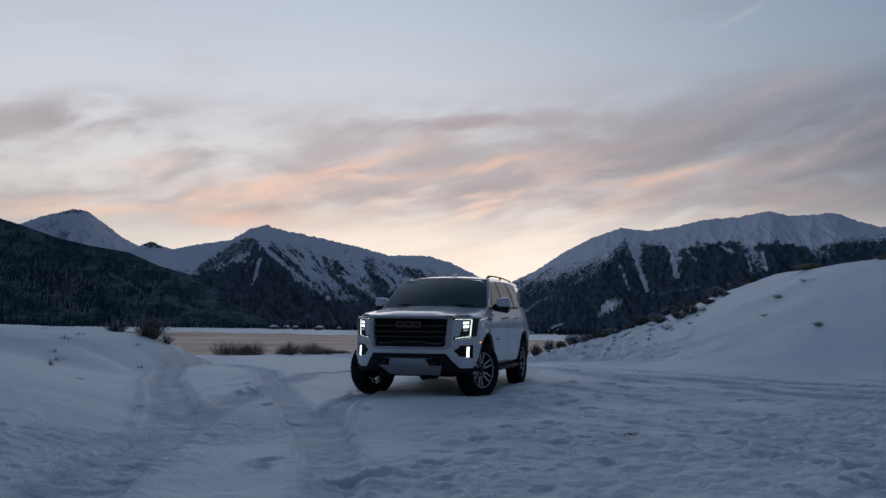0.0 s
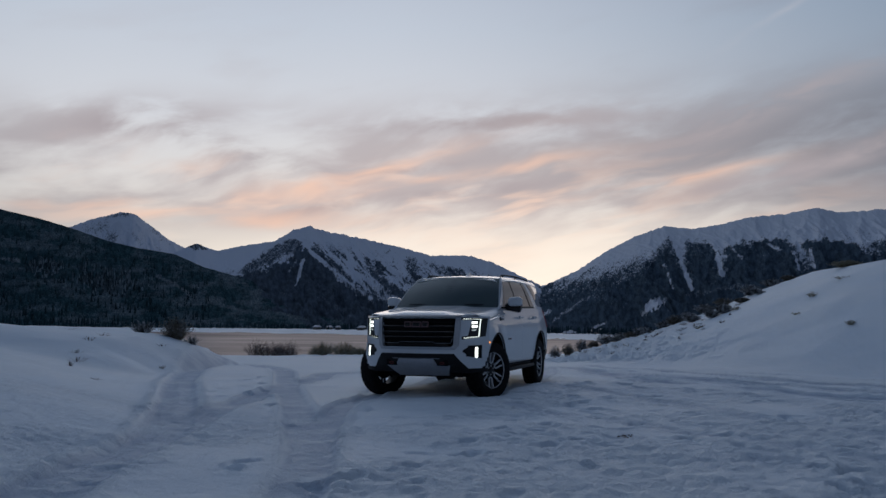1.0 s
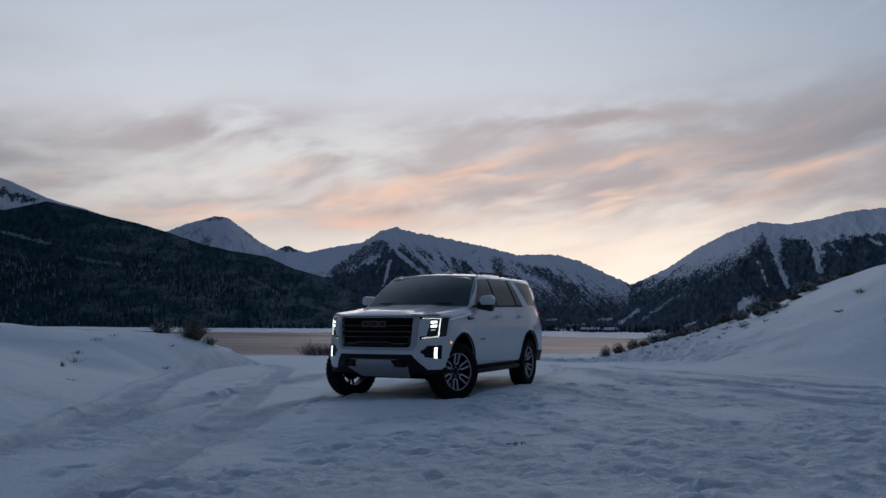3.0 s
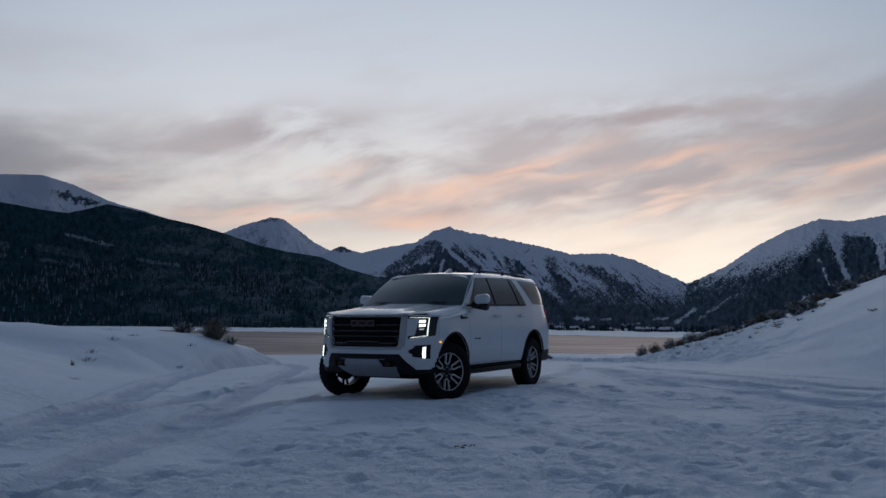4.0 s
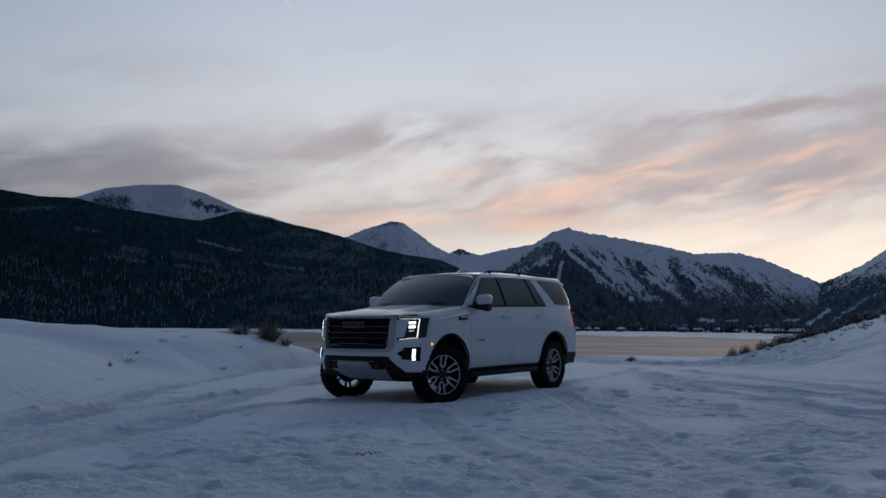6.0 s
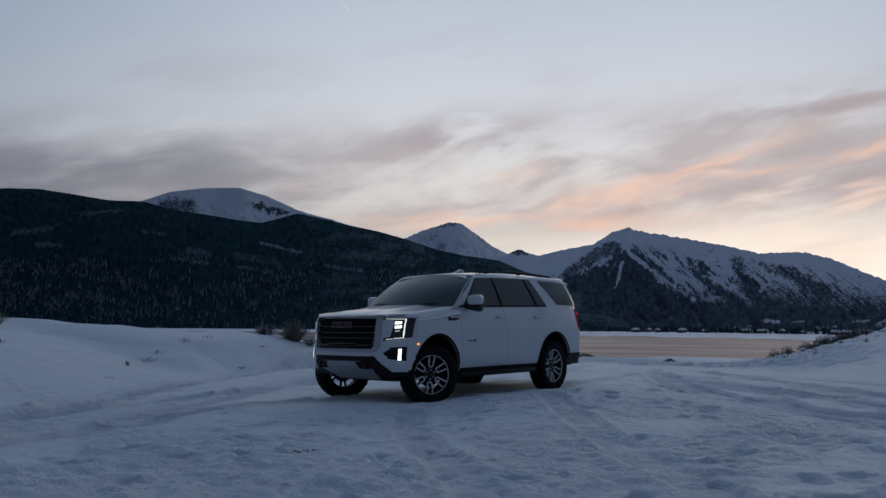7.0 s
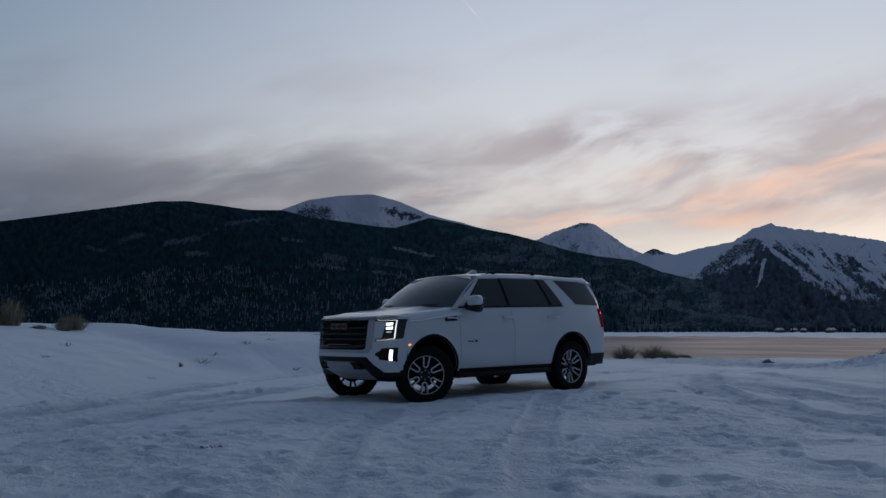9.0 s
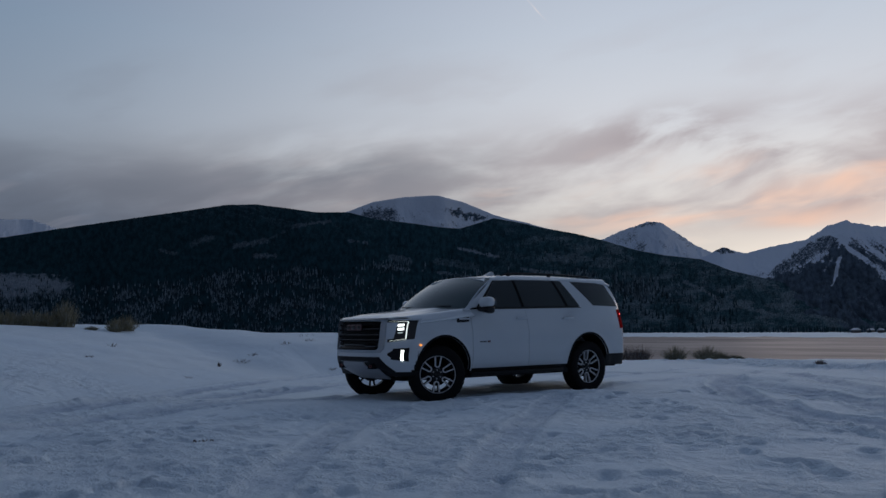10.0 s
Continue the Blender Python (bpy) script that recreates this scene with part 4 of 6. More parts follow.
def prism(outline, fn0, fn1, bm=None):
    """A solid between two copies of an outline: fn0 and fn1 place its corners."""
    bm = bm or bmesh.new()
    a, b = [bm.verts.new(fn0(*p)) for p in outline], [bm.verts.new(fn1(*p)) for p in outline]
    bm.faces.new(a)
    bm.faces.new(b[::-1])
    for i in range(len(a)):
        j = (i + 1) % len(a)
        bm.faces.new((a[j], a[i], b[i], b[j]))
    bmesh.ops.recalc_face_normals(bm, faces=bm.faces[:])
    return bm


def lathe(profile, n, bm=None, wobble=None):
    """Turned about the x axis: profile of (x, radius)."""
    bm = bm or bmesh.new()
    rows = []
    for k in range(n):
        a = 2 * math.pi * k / n
        rows.append([bm.verts.new((x + 0, (r + (wobble(k, x, r) if wobble else 0)) * math.cos(a), (r + (wobble(k, x, r) if wobble else 0)) * math.sin(a))) for x, r in profile])
    for k in range(n):
        p, q = rows[k], rows[(k + 1) % n]
        for i in range(len(profile) - 1):
            bm.faces.new((p[i], p[i + 1], q[i + 1], q[i]))
    bmesh.ops.recalc_face_normals(bm, faces=bm.faces[:])
    return bm


def tube(points, radius, n=8, bm=None):
    bm = bm or bmesh.new()
    pts = [Vector(p) for p in points]
    rings = []
    for i, p in enumerate(pts):
        d = (pts[min(i + 1, len(pts) - 1)] - pts[max(i - 1, 0)]).normalized()
        u = d.orthogonal().normalized() if abs(d.z) > 0.9 else d.cross(Vector((0, 0, 1))).normalized()
        w = d.cross(u)
        rings.append([bm.verts.new(p + radius * (math.cos(2 * math.pi * k / n) * u + math.sin(2 * math.pi * k / n) * w)) for k in range(n)])
    for a, b in zip(rings[:-1], rings[1:]):
        for k in range(n):
            bm.faces.new((a[k], a[(k + 1) % n], b[(k + 1) % n], b[k]))
    bm.faces.new(rings[0][::-1])
    bm.faces.new(rings[-1])
    bmesh.ops.recalc_face_normals(bm, faces=bm.faces[:])
    return bm


def smooth_step(v, lo, hi):
    q = min(1.0, max(0.0, (v - lo) / (hi - lo)))
    return q * q * (3 - 2 * q)


def along(v, pairs):
    """Reads a curve given by a few pairs, with soft bends."""
    xs, ys = [p[0] for p in pairs], [p[1] for p in pairs]
    if v <= xs[0]:
        return ys[0]
    for i in range(len(xs) - 1):
        if v <= xs[i + 1]:
            h = xs[i + 1] - xs[i]
            s = (v - xs[i]) / h

            def grade(k):
                if k <= 0 or k >= len(xs) - 1:
                    k0 = 0 if k <= 0 else len(xs) - 2
                    return (ys[k0 + 1] - ys[k0]) / (xs[k0 + 1] - xs[k0])
                a, b = (ys[k] - ys[k - 1]) / (xs[k] - xs[k - 1]), (ys[k + 1] - ys[k]) / (xs[k + 1] - xs[k])
                return 0 if a * b <= 0 else 2 * a * b / (a + b)
            m0, m1 = grade(i) * h, grade(i + 1) * h
            return ys[i] * (1 + 2 * s) * (1 - s) ** 2 + m0 * s * (1 - s) ** 2 + ys[i + 1] * s * s * (3 - 2 * s) + m1 * s * s * (s - 1)
    return ys[-1]


# ---------------------------------------------------------------- car
PAINT = material("white_paint", (0.665, 0.715, 0.755), 0.34, 0.0, 0.02, 3.0, Coat_Weight=0.75, Coat_Roughness=0.05)
BLACK = material("black_plastic", (0.008, 0.009, 0.011), 0.55, 0.0, 0.3, 40.0, 0.001, 300.0, Specular_IOR_Level=0.22)
GLOSSY = material("gloss_black", (0.006, 0.006, 0.007), 0.2, 0.0, 0.2, 20.0, Specular_IOR_Level=0.35)
CHASSIS = material("chassis_black", (0.007, 0.007, 0.008), 0.9, 0.0, 0.5, 12.0, Specular_IOR_Level=0.12)
RUBBER = material("tyre_rubber", (0.009, 0.009, 0.010), 0.85, 0.0, 0.35, 30.0, 0.002, 180.0, Specular_IOR_Level=0.18)
SILVER = material("machined_alloy", (0.70, 0.72, 0.75), 0.40, 0.45, 0.06, 60.0)
CHROME = material("dark_chrome", (0.20, 0.205, 0.215), 0.22, 0.9, 0.08, 40.0)
SKID = material("skid_plate_grey", (0.38, 0.39, 0.42), 0.4, 0.3, 0.10, 20.0)
GUNMETAL = material("gunmetal_frame", (0.40, 0.43, 0.47), 0.30, 0.40, 0.08, 30.0)
RED = material("tow_hook_red", (0.10, 0.010, 0.009), 0.5, 0.0, 0.1, 30.0)
EMBLEM = material("emblem_grey_red", (0.19, 0.12, 0.12), 0.35, 0.6, 0.1, 40.0)
REDLENS = material("tail_lamp_red", (0.14, 0.005, 0.007), 0.5, 0.0, 0.15, 30.0, IOR=1.02, Emission_Color=(1.0, 0.02, 0.03, 1.0), Emission_Strength=0.03)
HOUSING = material("lamp_housing", (0.035, 0.037, 0.040), 0.22, 0.4, 0.2, 60.0)


def tinted(name, rgb, rough=0.03):
    """Dark privacy glass: a real pane that lets little through."""
    m = bpy.data.materials.new(name)
    m.use_nodes = True
    t = m.node_tree
    p = t.nodes["Principled BSDF"]
    p.inputs["Roughness"].default_value = rough
    p.inputs["IOR"].default_value = 1.5
    p.inputs["Transmission Weight"].default_value = 0.38
    co = t.nodes.new("ShaderNodeTexCoord").outputs["Object"]
    n = turbulence(t, co, 2.0, 4)
    t.links.new(blend(t, n, tuple(c * 0.8 for c in rgb), tuple(c * 1.2 for c in rgb)), p.inputs["Base Color"])
    return m


GLASS = tinted("tinted_glass", (0.020, 0.032, 0.038))
SHIELD = tinted("windshield_glass", (0.075, 0.122, 0.118))


def glowing(name, rgb, strength):
    m = bpy.data.materials.new(name)
    m.use_nodes = True
    p = m.node_tree.nodes["Principled BSDF"]
    p.inputs["Base Color"].default_value = (*rgb, 1)
    p.inputs["Emission Color"].default_value = (*rgb, 1)
    p.inputs["Emission Strength"].default_value = strength
    p.inputs["Roughness"].default_value = 0.3
    return m


LAMP = glowing("led_white", (0.93, 1.0, 0.95), 2.3)
LAMP_BAR = glowing("led_bar", (0.90, 1.0, 0.94), 1.15)
LAMP_SOFT = glowing("led_white_soft", (0.90, 1.0, 0.93), 0.25)
AMBER = glowing("marker_amber", (1.0, 0.34, 0.06), 1.4)
TAIL = glowing("tail_led", (1.0, 0.03, 0.03), 1.1)

ARCH_Z, ARCH_R = 0.475, 0.475
AXLES = (0.05, 3.07)


def wide(y):
    return along(y, [(-0.50, 0.93), (-0.38, 0.992), (-0.1, 1.012), (0.6, 1.004), (2.4, 1.004), (3.1, 1.010), (3.6, 0.990), (3.9, 0.955), (4.02, 0.91), (4.08, 0.82)])


def tuck(z):
    return along(z, [(0.36, -0.10), (0.46, -0.05), (0.56, -0.016), (0.70, 0.002), (0.96, 0.003), (1.02, -0.002), (1.10, -0.018), (1.17, -0.036), (1.26, -0.064), (1.34, -0.090),
                     (1.58, -0.155), (1.78, -0.225), (1.84, -0.262), (1.88, -0.33)])


def flank(y, z):
    """Half width of the body's side."""
    flare = 0.014 * max(math.exp(-((math.hypot(y - a, z - ARCH_Z) - ARCH_R) / 0.055) ** 2) for a in AXLES)
    dent = -0.012 * math.exp(-((z - 0.80) / 0.13) ** 2) * smooth_step(y, 0.55, 0.9) * (1 - smooth_step(y, 2.2, 2.6))
    return wide(y) + tuck(z) + (flare if z < 1.1 else 0) + dent


def nose(x):
    return -0.83 + 0.445 * min(abs(x), 1.02) ** 3.2


def face(x, z):
    """The front of the car."""
    under = 1 - 0.85 * smooth_step(abs(x), 0.50, 0.85)
    return nose(x) + (1 if z > 0.54 else under) * along(z, [(0.34, 0.36), (0.42, 0.20), (0.50, 0.06), (0.54, 0.0), (0.58, -0.018), (0.66, -0.034), (0.78, -0.018), (0.95, 0.0), (1.10, 0.006), (1.17, 0.02), (1.21, 0.05)])


def bonnet(x, y):
    c = along(y, [(-0.84, 1.165), (-0.78, 1.200), (-0.70, 1.226), (-0.5, 1.258), (0.0, 1.305), (0.35, 1.345), (0.6, 1.372)])
    ax = abs(x)
    return c + 0.012 - 0.030 * (ax / 0.9) ** 2.5 - 0.10 * smooth_step(ax, 0.84, 1.0) + 0.017 * (1 - smooth_step(ax, 0.30, 0.50)) * smooth_step(y, -0.84, -0.5) - 0.006 * math.exp(-((ax - 0.66) / 0.05) ** 2)


def pillar_front(z):
    return along(z, [(1.28, 0.42), (1.408, 0.60), (1.606, 0.89), (1.78, 1.14), (1.85, 1.30)])


def pillar_back(z):
    return along(z, [(1.28, 4.06), (1.40, 4.02), (1.60, 3.92), (1.78, 3.80), (1.86, 3.77)])


def roof_line(x, y):
    c = along(y, [(1.05, 1.828), (1.3, 1.872), (1.7, 1.902), (2.4, 1.912), (3.3, 1.890), (3.8, 1.858), (4.02, 1.832)])
    return c - 0.030 * (abs(x) / 0.7) ** 2 - 0.05 * smooth_step(abs(x), 0.62, 0.78)


def open_arch(y, z):
    return all(math.hypot(y - a, z - ARCH_Z) > ARCH_R for a in AXLES)


def side_panel(sgn, y0, y1, z0, z1, step=0.022, y1z=None, thick=0.025, z1y=None):
    """A stretch of the body's side, with the wheel openings cut round."""
    ny, nz = max(2, round((y1 - y0) / step)), max(2, round((z1 - z0) / step))

    def at(u, v):
        y, z = u, v
        if y1z:
            y = y0 + (u - y0) / (y1 - y0) * (y1z(v) - y0)
        if z1y:
            z = z0 + (v - z0) / (z1 - z0) * (z1y(y) - z0)
        for a in AXLES:
            d = math.hypot(y - a, z - ARCH_Z)
            if abs(d - ARCH_R) < step * 0.75 and z > 0.40:
                y, z = a + (y - a) * ARCH_R / d, ARCH_Z + (z - ARCH_Z) * ARCH_R / d
        return (sgn * flank(y, z), y, z)

    def keep(u, v, mid):
        return open_arch(mid[1], mid[2])
    return patch(at, lin(y0, y1, ny), lin(z0, z1, nz), keep, thick, (sgn, 0, 0))


def pane(corners, surface, off, n=10, m=8, thick=0.006, out=(1, 0, 0), bm=None):
    """A four-cornered pane laid on a surface: corners run bottom start, bottom end, top end, top start."""
    a, b, c, d = [Vector((*p, 0)) for p in corners]
    o = Vector(out)

    def at(u, v):
        p = (a * (1 - u) + b * u) * (1 - v) + (d * (1 - u) + c * u) * v
        return Vector(surface(p.x, p.y)) + o * off
    return patch(at, lin(0, 1, n), lin(0, 1, m), None, thick, out, bm)


def wheel_meshes():
    """The pieces of one wheel, with its outer face towards +x and the hub at the origin."""
    prof = [(-0.118, 0.258), (-0.137, 0.29), (-0.139, 0.345), (-0.130, 0.388), (-0.112, 0.408), (-0.085, 0.413), (-0.080, 0.405), (-0.050, 0.405), (-0.045, 0.415), (-0.008, 0.416),
            (-0.004, 0.406), (0.004, 0.406), (0.008, 0.416), (0.045, 0.415), (0.050, 0.405), (0.080, 0.405), (0.085, 0.413), (0.112, 0.408), (0.130, 0.388), (0.141, 0.345), (0.140, 0.30), (0.126, 0.272), (0.104, 0.262)]

    def tread(k, x, r):
        if r < 0.386:
            return 0.0
        s = (k + (2 if abs(x) < 0.05 else 0)) % 4
        return (-0.012 if abs(x) > 0.08 else -0.007) if s == 0 else 0.0
    tyre = lathe(prof, 144, wobble=tread)
    barrel = lathe([(-0.10, 0.285), (-0.10, 0.262), (0.04, 0.258), (0.06, 0.272), (0.098, 0.280), (0.104, 0.284)], 72)
    disc = lathe([(0.034, 0.0), (0.034, 0.085), (0.030, 0.108), (-0.005, 0.112)], 48)
    for k in range(6):                            # black webs that carry each loop out to the rim
        for q in (-1, 1):
            turn = pose(0, 0, 0, 60 * k + q * 9.5)
            block((0.034, 0.030, 0.175), (0.034, 0, 0.192), 0.006, turn, disc, 1, True)
    edge = lathe([(0.098, 0.279), (0.112, 0.281), (0.114, 0.288), (0.104, 0.293)], 72)
    spoke = bmesh.new()
    line = [(0.050, 0.282), (0.043, 0.22), (0.036, 0.17)]   # a long loop, closed towards the hub
    line += [(0.036 * math.cos(k), 0.148 - 0.036 * math.sin(k)) for k in lin(0, math.pi, 8)]
    line += [(-0.036, 0.17), (-0.043, 0.22), (-0.050, 0.282)]
    for (ay, az), (by, bz) in zip(line[:-1], line[1:]):
        d = Vector((0, by - ay, bz - az))
        n = Vector((0, -d.z, d.y)).normalized() * 0.0092
        xa, xb = 0.060 + 0.16 * max(0, az - 0.09), 0.060 + 0.16 * max(0, bz - 0.09)
        q = []
        for px, (cy, cz) in ((xa, (ay, az)), (xb, (by, bz))):
            c = Vector((px, cy, cz))
            q.append([spoke.verts.new(c - n + Vector((-0.035, 0, 0))), spoke.verts.new(c - n), spoke.verts.new(c + n), spoke.verts.new(c + n + Vector((-0.035, 0, 0)))])
        for i in range(4):
            spoke.faces.new((q[0][i], q[0][(i + 1) % 4], q[1][(i + 1) % 4], q[1][i]))
        spoke.faces.new(q[0])
        spoke.faces.new(q[1][::-1])
    bmesh.ops.remove_doubles(spoke, verts=spoke.verts[:], dist=0.0015)
    bmesh.ops.recalc_face_normals(spoke, faces=spoke.faces[:])
    cap = lathe([(0.070, 0.0), (0.070, 0.030), (0.064, 0.038), (0.050, 0.040), (0.048, 0.092), (0.036, 0.100)], 36)
    nut = lathe([(0.066, 0.0), (0.066, 0.008), (0.045, 0.011)], 6)
    brake = lathe([(-0.012, 0.02), (-0.012, 0.165), (0.010, 0.165), (0.010, 0.02)], 48)
    block((0.075, 0.10, 0.11), (-0.005, -0.135, 0.0), 0.012, None, brake)
    for piece in (barrel, disc, spoke, edge):     # drawn for a larger rim: brought in to fit the tyre's bead
        for v in piece.verts:
            v.co.y, v.co.z = 0.912 * v.co.y, 0.912 * v.co.z
    return tyre, barrel, disc, spoke, cap, nut, brake, edge


def make_wheels(car):
    meshes = wheel_meshes()
    first = None
    for sgn in (1, -1):
        for y, steer in ((0.0, -24.0), (3.071, 0.0)):
            m = pose(sgn * 0.868, y, 0.413, 0, 0, steer) @ pose(0, 0, 0, 0, 0, 0 if sgn > 0 else 180) @ pose(0, 0, 0, -4.0 if y == 0 else 3.0)
            w = empty("wheel")
            w.parent = car
            w.matrix_basis = m
            if first is None:
                tyre, barrel, disc, spoke, cap, nut, brake, edge = meshes
                first = {}
                first["tyre"] = part("tyre", tyre, RUBBER, w, "black all-terrain tyre with snow in its tread")
                first["rim"] = part("rim", barrel, BLACK, w, "black alloy rim")
                first["disc"] = part("wheel_disc", disc, CHASSIS, w, "", True)
                first["edge"] = part("rim_edge", edge, SILVER, w, "bright machined rim edge")
                first["cap"] = part("hub_cap", cap, GLOSSY, w)
                first["brake"] = part("brake_disc", brake, CHASSIS, w)
                first["spoke"] = part("spoke", spoke, SILVER, w, "machined silver twin spoke", False)
                first["nut"] = part("wheel_nut", nut, SILVER, w, "", False)
                first["spoke"].matrix_basis = pose(0, 0, 0, 0)
                first["nut"].matrix_basis = pose(0, 0, 0.062, 0)
            else:
                for k in ("tyre", "rim", "disc", "edge", "cap", "brake", "spoke", "nut"):
                    again(first[k], first[k].matrix_basis.copy(), w)
            for i in range(1, 6):
                again(first["spoke"], pose(0, 0, 0, 60 * i), w)
                again(first["nut"], pose(0, 0, 0, 60 * i) @ pose(0, 0, 0.062), w)


def make_front(car):
    def grille_hole(x, z):
        return z < 1.190 and z > 0.765 and abs(x) < 0.555 + 0.10 * (z - 0.78)

    def at(x, z):
        return (x, face(x, z), z)
    bumper = part("front_bumper", patch(at, lin(-1.0, 1.0, 100), lin(0.44, 1.205, 44), lambda u, v, p: not grille_hole(p[0], p[2]) and math.hypot(p[1] + 0.03 - AXLES[0], p[2] - ARCH_Z) > ARCH_R - 0.012 and not (abs(p[0]) > 0.93 and p[2] < 0.50), 0.02, (0, -1, 0)), PAINT, car, "white front bumper with dark lower insert")
    for v in bumper.data.vertices:                # trimmed to the wheel's opening
        dy, dz = v.co.y + 0.03 - AXLES[0], v.co.z - ARCH_Z
        d = math.hypot(dy, dz)
        if d < ARCH_R:
            v.co.y, v.co.z = AXLES[0] - 0.03 + dy * ARCH_R / d, ARCH_Z + dz * ARCH_R / d

    def on(x, z):
        return (x, face(x, z), z)
    out = (0, -1, 0)
    # dark insert with its downward legs, and the lip below
    part("bumper_insert", pane([(-0.80, 0.395), (0.80, 0.395), (0.575, 0.675), (-0.575, 0.675)], on, 0.006, 30, 8, 0.02, out), BLACK, bumper, "matt black lower grille")
    for s in (1, -1):
        part("bumper_lip", pane([(0.62 * s, 0.385), (0.97 * s, 0.420), (0.985 * s, 0.468), (0.70 * s, 0.462)], on, 0.004, 12, 4, 0.02, out), BLACK, bumper)
        hook = tube([(0.40 * s + 0.038 * math.cos(a), face(0.40, 0.53) - 0.026, 0.540 + 0.014 * math.sin(a)) for a in lin(0, 2 * math.pi, 12)], 0.008)
        part("tow_hook", hook, RED, bumper, "red tow hook")
        part("tow_pocket", block((0.17, 0.05, 0.085), (0.40 * s, face(0.4, 0.53) - 0.004, 0.545), 0.01), CHASSIS, bumper)
    skid = pane([(-0.40, 0.345), (0.40, 0.345), (0.50, 0.50), (-0.50, 0.50)], on, 0.022, 20, 6, 0.02, out)
    pane([(-0.33, 0.50), (0.33, 0.50), (0.27, 0.60), (-0.27, 0.60)], on, 0.022, 16, 4, 0.02, out, skid)
    part("skid_plate", skid, SKID, bumper, "pale grey skid plate")
    part("bumper_slot", pane([(-0.36, 0.600), (0.36, 0.600), (0.38, 0.612), (-0.38, 0.612)], on, 0.016, 16, 2, 0.01, out), CHROME, bumper)
    # grille: backing, frame, bars, emblem plates
    grille = part("grille", pane([(-0.60, 0.755), (0.60, 0.755), (0.63, 1.20), (-0.63, 1.20)], on, -0.075, 24, 10, 0.01, out), CHASSIS, car, "black grille with dark chrome bars")
    ring = bmesh.new()
    loop_out = [(-0.585, 0.735), (0.585, 0.735), (0.635, 0.79), (0.655, 1.165), (0.62, 1.208), (-0.62, 1.208), (-0.655, 1.165), (-0.635, 0.79)]
    loop_in = [(-0.535, 0.770), (0.535, 0.770), (0.566, 0.803), (0.590, 1.168), (0.572, 1.192), (-0.572, 1.192), (-0.590, 1.168), (-0.566, 0.803)]
    rows = []
    for lo, off in ((loop_out, -0.012), (loop_out, 0.018), (loop_in, 0.030), (loop_in, -0.06)):
        row = []
        for i, (ax, az) in enumerate(lo):
            bx, bz = lo[(i + 1) % len(lo)]
            for k in range(8):
                x, z = ax + (bx - ax) * k / 8, az + (bz - az) * k / 8
                row.append(ring.verts.new((x, face(x, z) - off, z)))
        rows.append(row)
    for p, q in zip(rows[:-1], rows[1:]):
        for i in range(len(p)):
            j = (i + 1) % len(p)
            ring.faces.new((p[i], p[j], q[j], q[i]))
    bmesh.ops.recalc_face_normals(ring, faces=ring.faces[:])
    part("grille_frame", ring, GUNMETAL, grille, "broad dark grey chrome surround", False)
    for z, half, bright in ((1.128, 0.012, False), (1.052, 0.020, True), (0.968, 0.022, True), (0.905, 0.013, True)):
        hw = 0.545 + 0.10 * (z - 0.78)
        bar = part("grille_bar", pane([(-hw, z - half), (hw, z - half), (hw, z + half), (-hw, z + half)], on, 0.004, 24, 3, 0.05, out), CHASSIS, grille)
        if bright:
            part("bar_trim", pane([(-hw, z + half - 0.0055), (hw, z + half - 0.0055), (hw, z + half), (-hw, z + half)], on, 0.009, 24, 1, 0.006, out), CHROME, bar)
    # bright line round the lower opening, with its stepped sill
    sill = [(-0.545, 0.895), (-0.528, 0.825), (-0.30, 0.822), (-0.26, 0.842), (0.26, 0.842), (0.30, 0.822), (0.528, 0.825), (0.545, 0.895)]
    line = []
    for (ax, az), (bx, bz) in zip(sill[:-1], sill[1:]):
        line += [(ax + (bx - ax) * k / 6, az + (bz - az) * k / 6) for k in range(6)]
    part("opening_trim", tube([(x, face(x, z) - 0.006, z) for x, z in line + sill[-1:]], 0.0045, 6), CHROME, grille)
    part("grille_notch", pane([(-0.50, 0.785), (0.50, 0.785), (0.47, 0.822), (-0.47, 0.822)], on, 0.0, 16, 2, 0.03, out), GLOSSY, grille)
    mesh = bmesh.new()
    for i in range(43):
        x = -0.5 + i * 1.0 / 42
        block((0.006, 0.012, 0.36), (x, face(x, 0.97) + 0.055, 0.975), 0, None, mesh)
    part("grille_mesh", mesh, GLOSSY, grille, "", False)
    for i, w in ((-1, 0.112), (0, 0.140), (1, 0.112)):
        x = i * 0.138
        part("emblem", block((w, 0.03, 0.084), (x, face(x, 1.09) - 0.020, 1.090), 0.010), EMBLEM, grille, "plain emblem plate with a dull red edge")
        part("emblem_inset", block((w - 0.028, 0.008, 0.050), (x, face(x, 1.09) - 0.033, 1.090), 0.003), GLOSSY, grille, "black inset")
    for s in (1, -1):
        lamp = part("headlight", pane([(0.672 * s, 0.875), (0.962 * s, 0.924), (0.986 * s, 1.180), (0.655 * s, 1.192)], on, 0.004, 18, 12, 0.03, out), HOUSING, car, "lit headlamp with a bright bracket of light")
        bars = [[(0.690, 1.166), (0.908, 1.163), (0.909, 1.173), (0.688, 1.175)], [(0.880, 0.922), (0.893, 0.922), (0.911, 1.172), (0.898, 1.172)], [(0.700, 0.889), (0.892, 0.914), (0.893, 0.928), (0.702, 0.902)]]
        for b in bars:
            part("daytime_light", pane([(x * s, z) for x, z in b], on, 0.012, 10, 3, 0.008, out), LAMP_BAR, lamp, "white light bar")
        louvre = bmesh.new()                      # added thin blades, not a lamp part: they dim the bars from the side
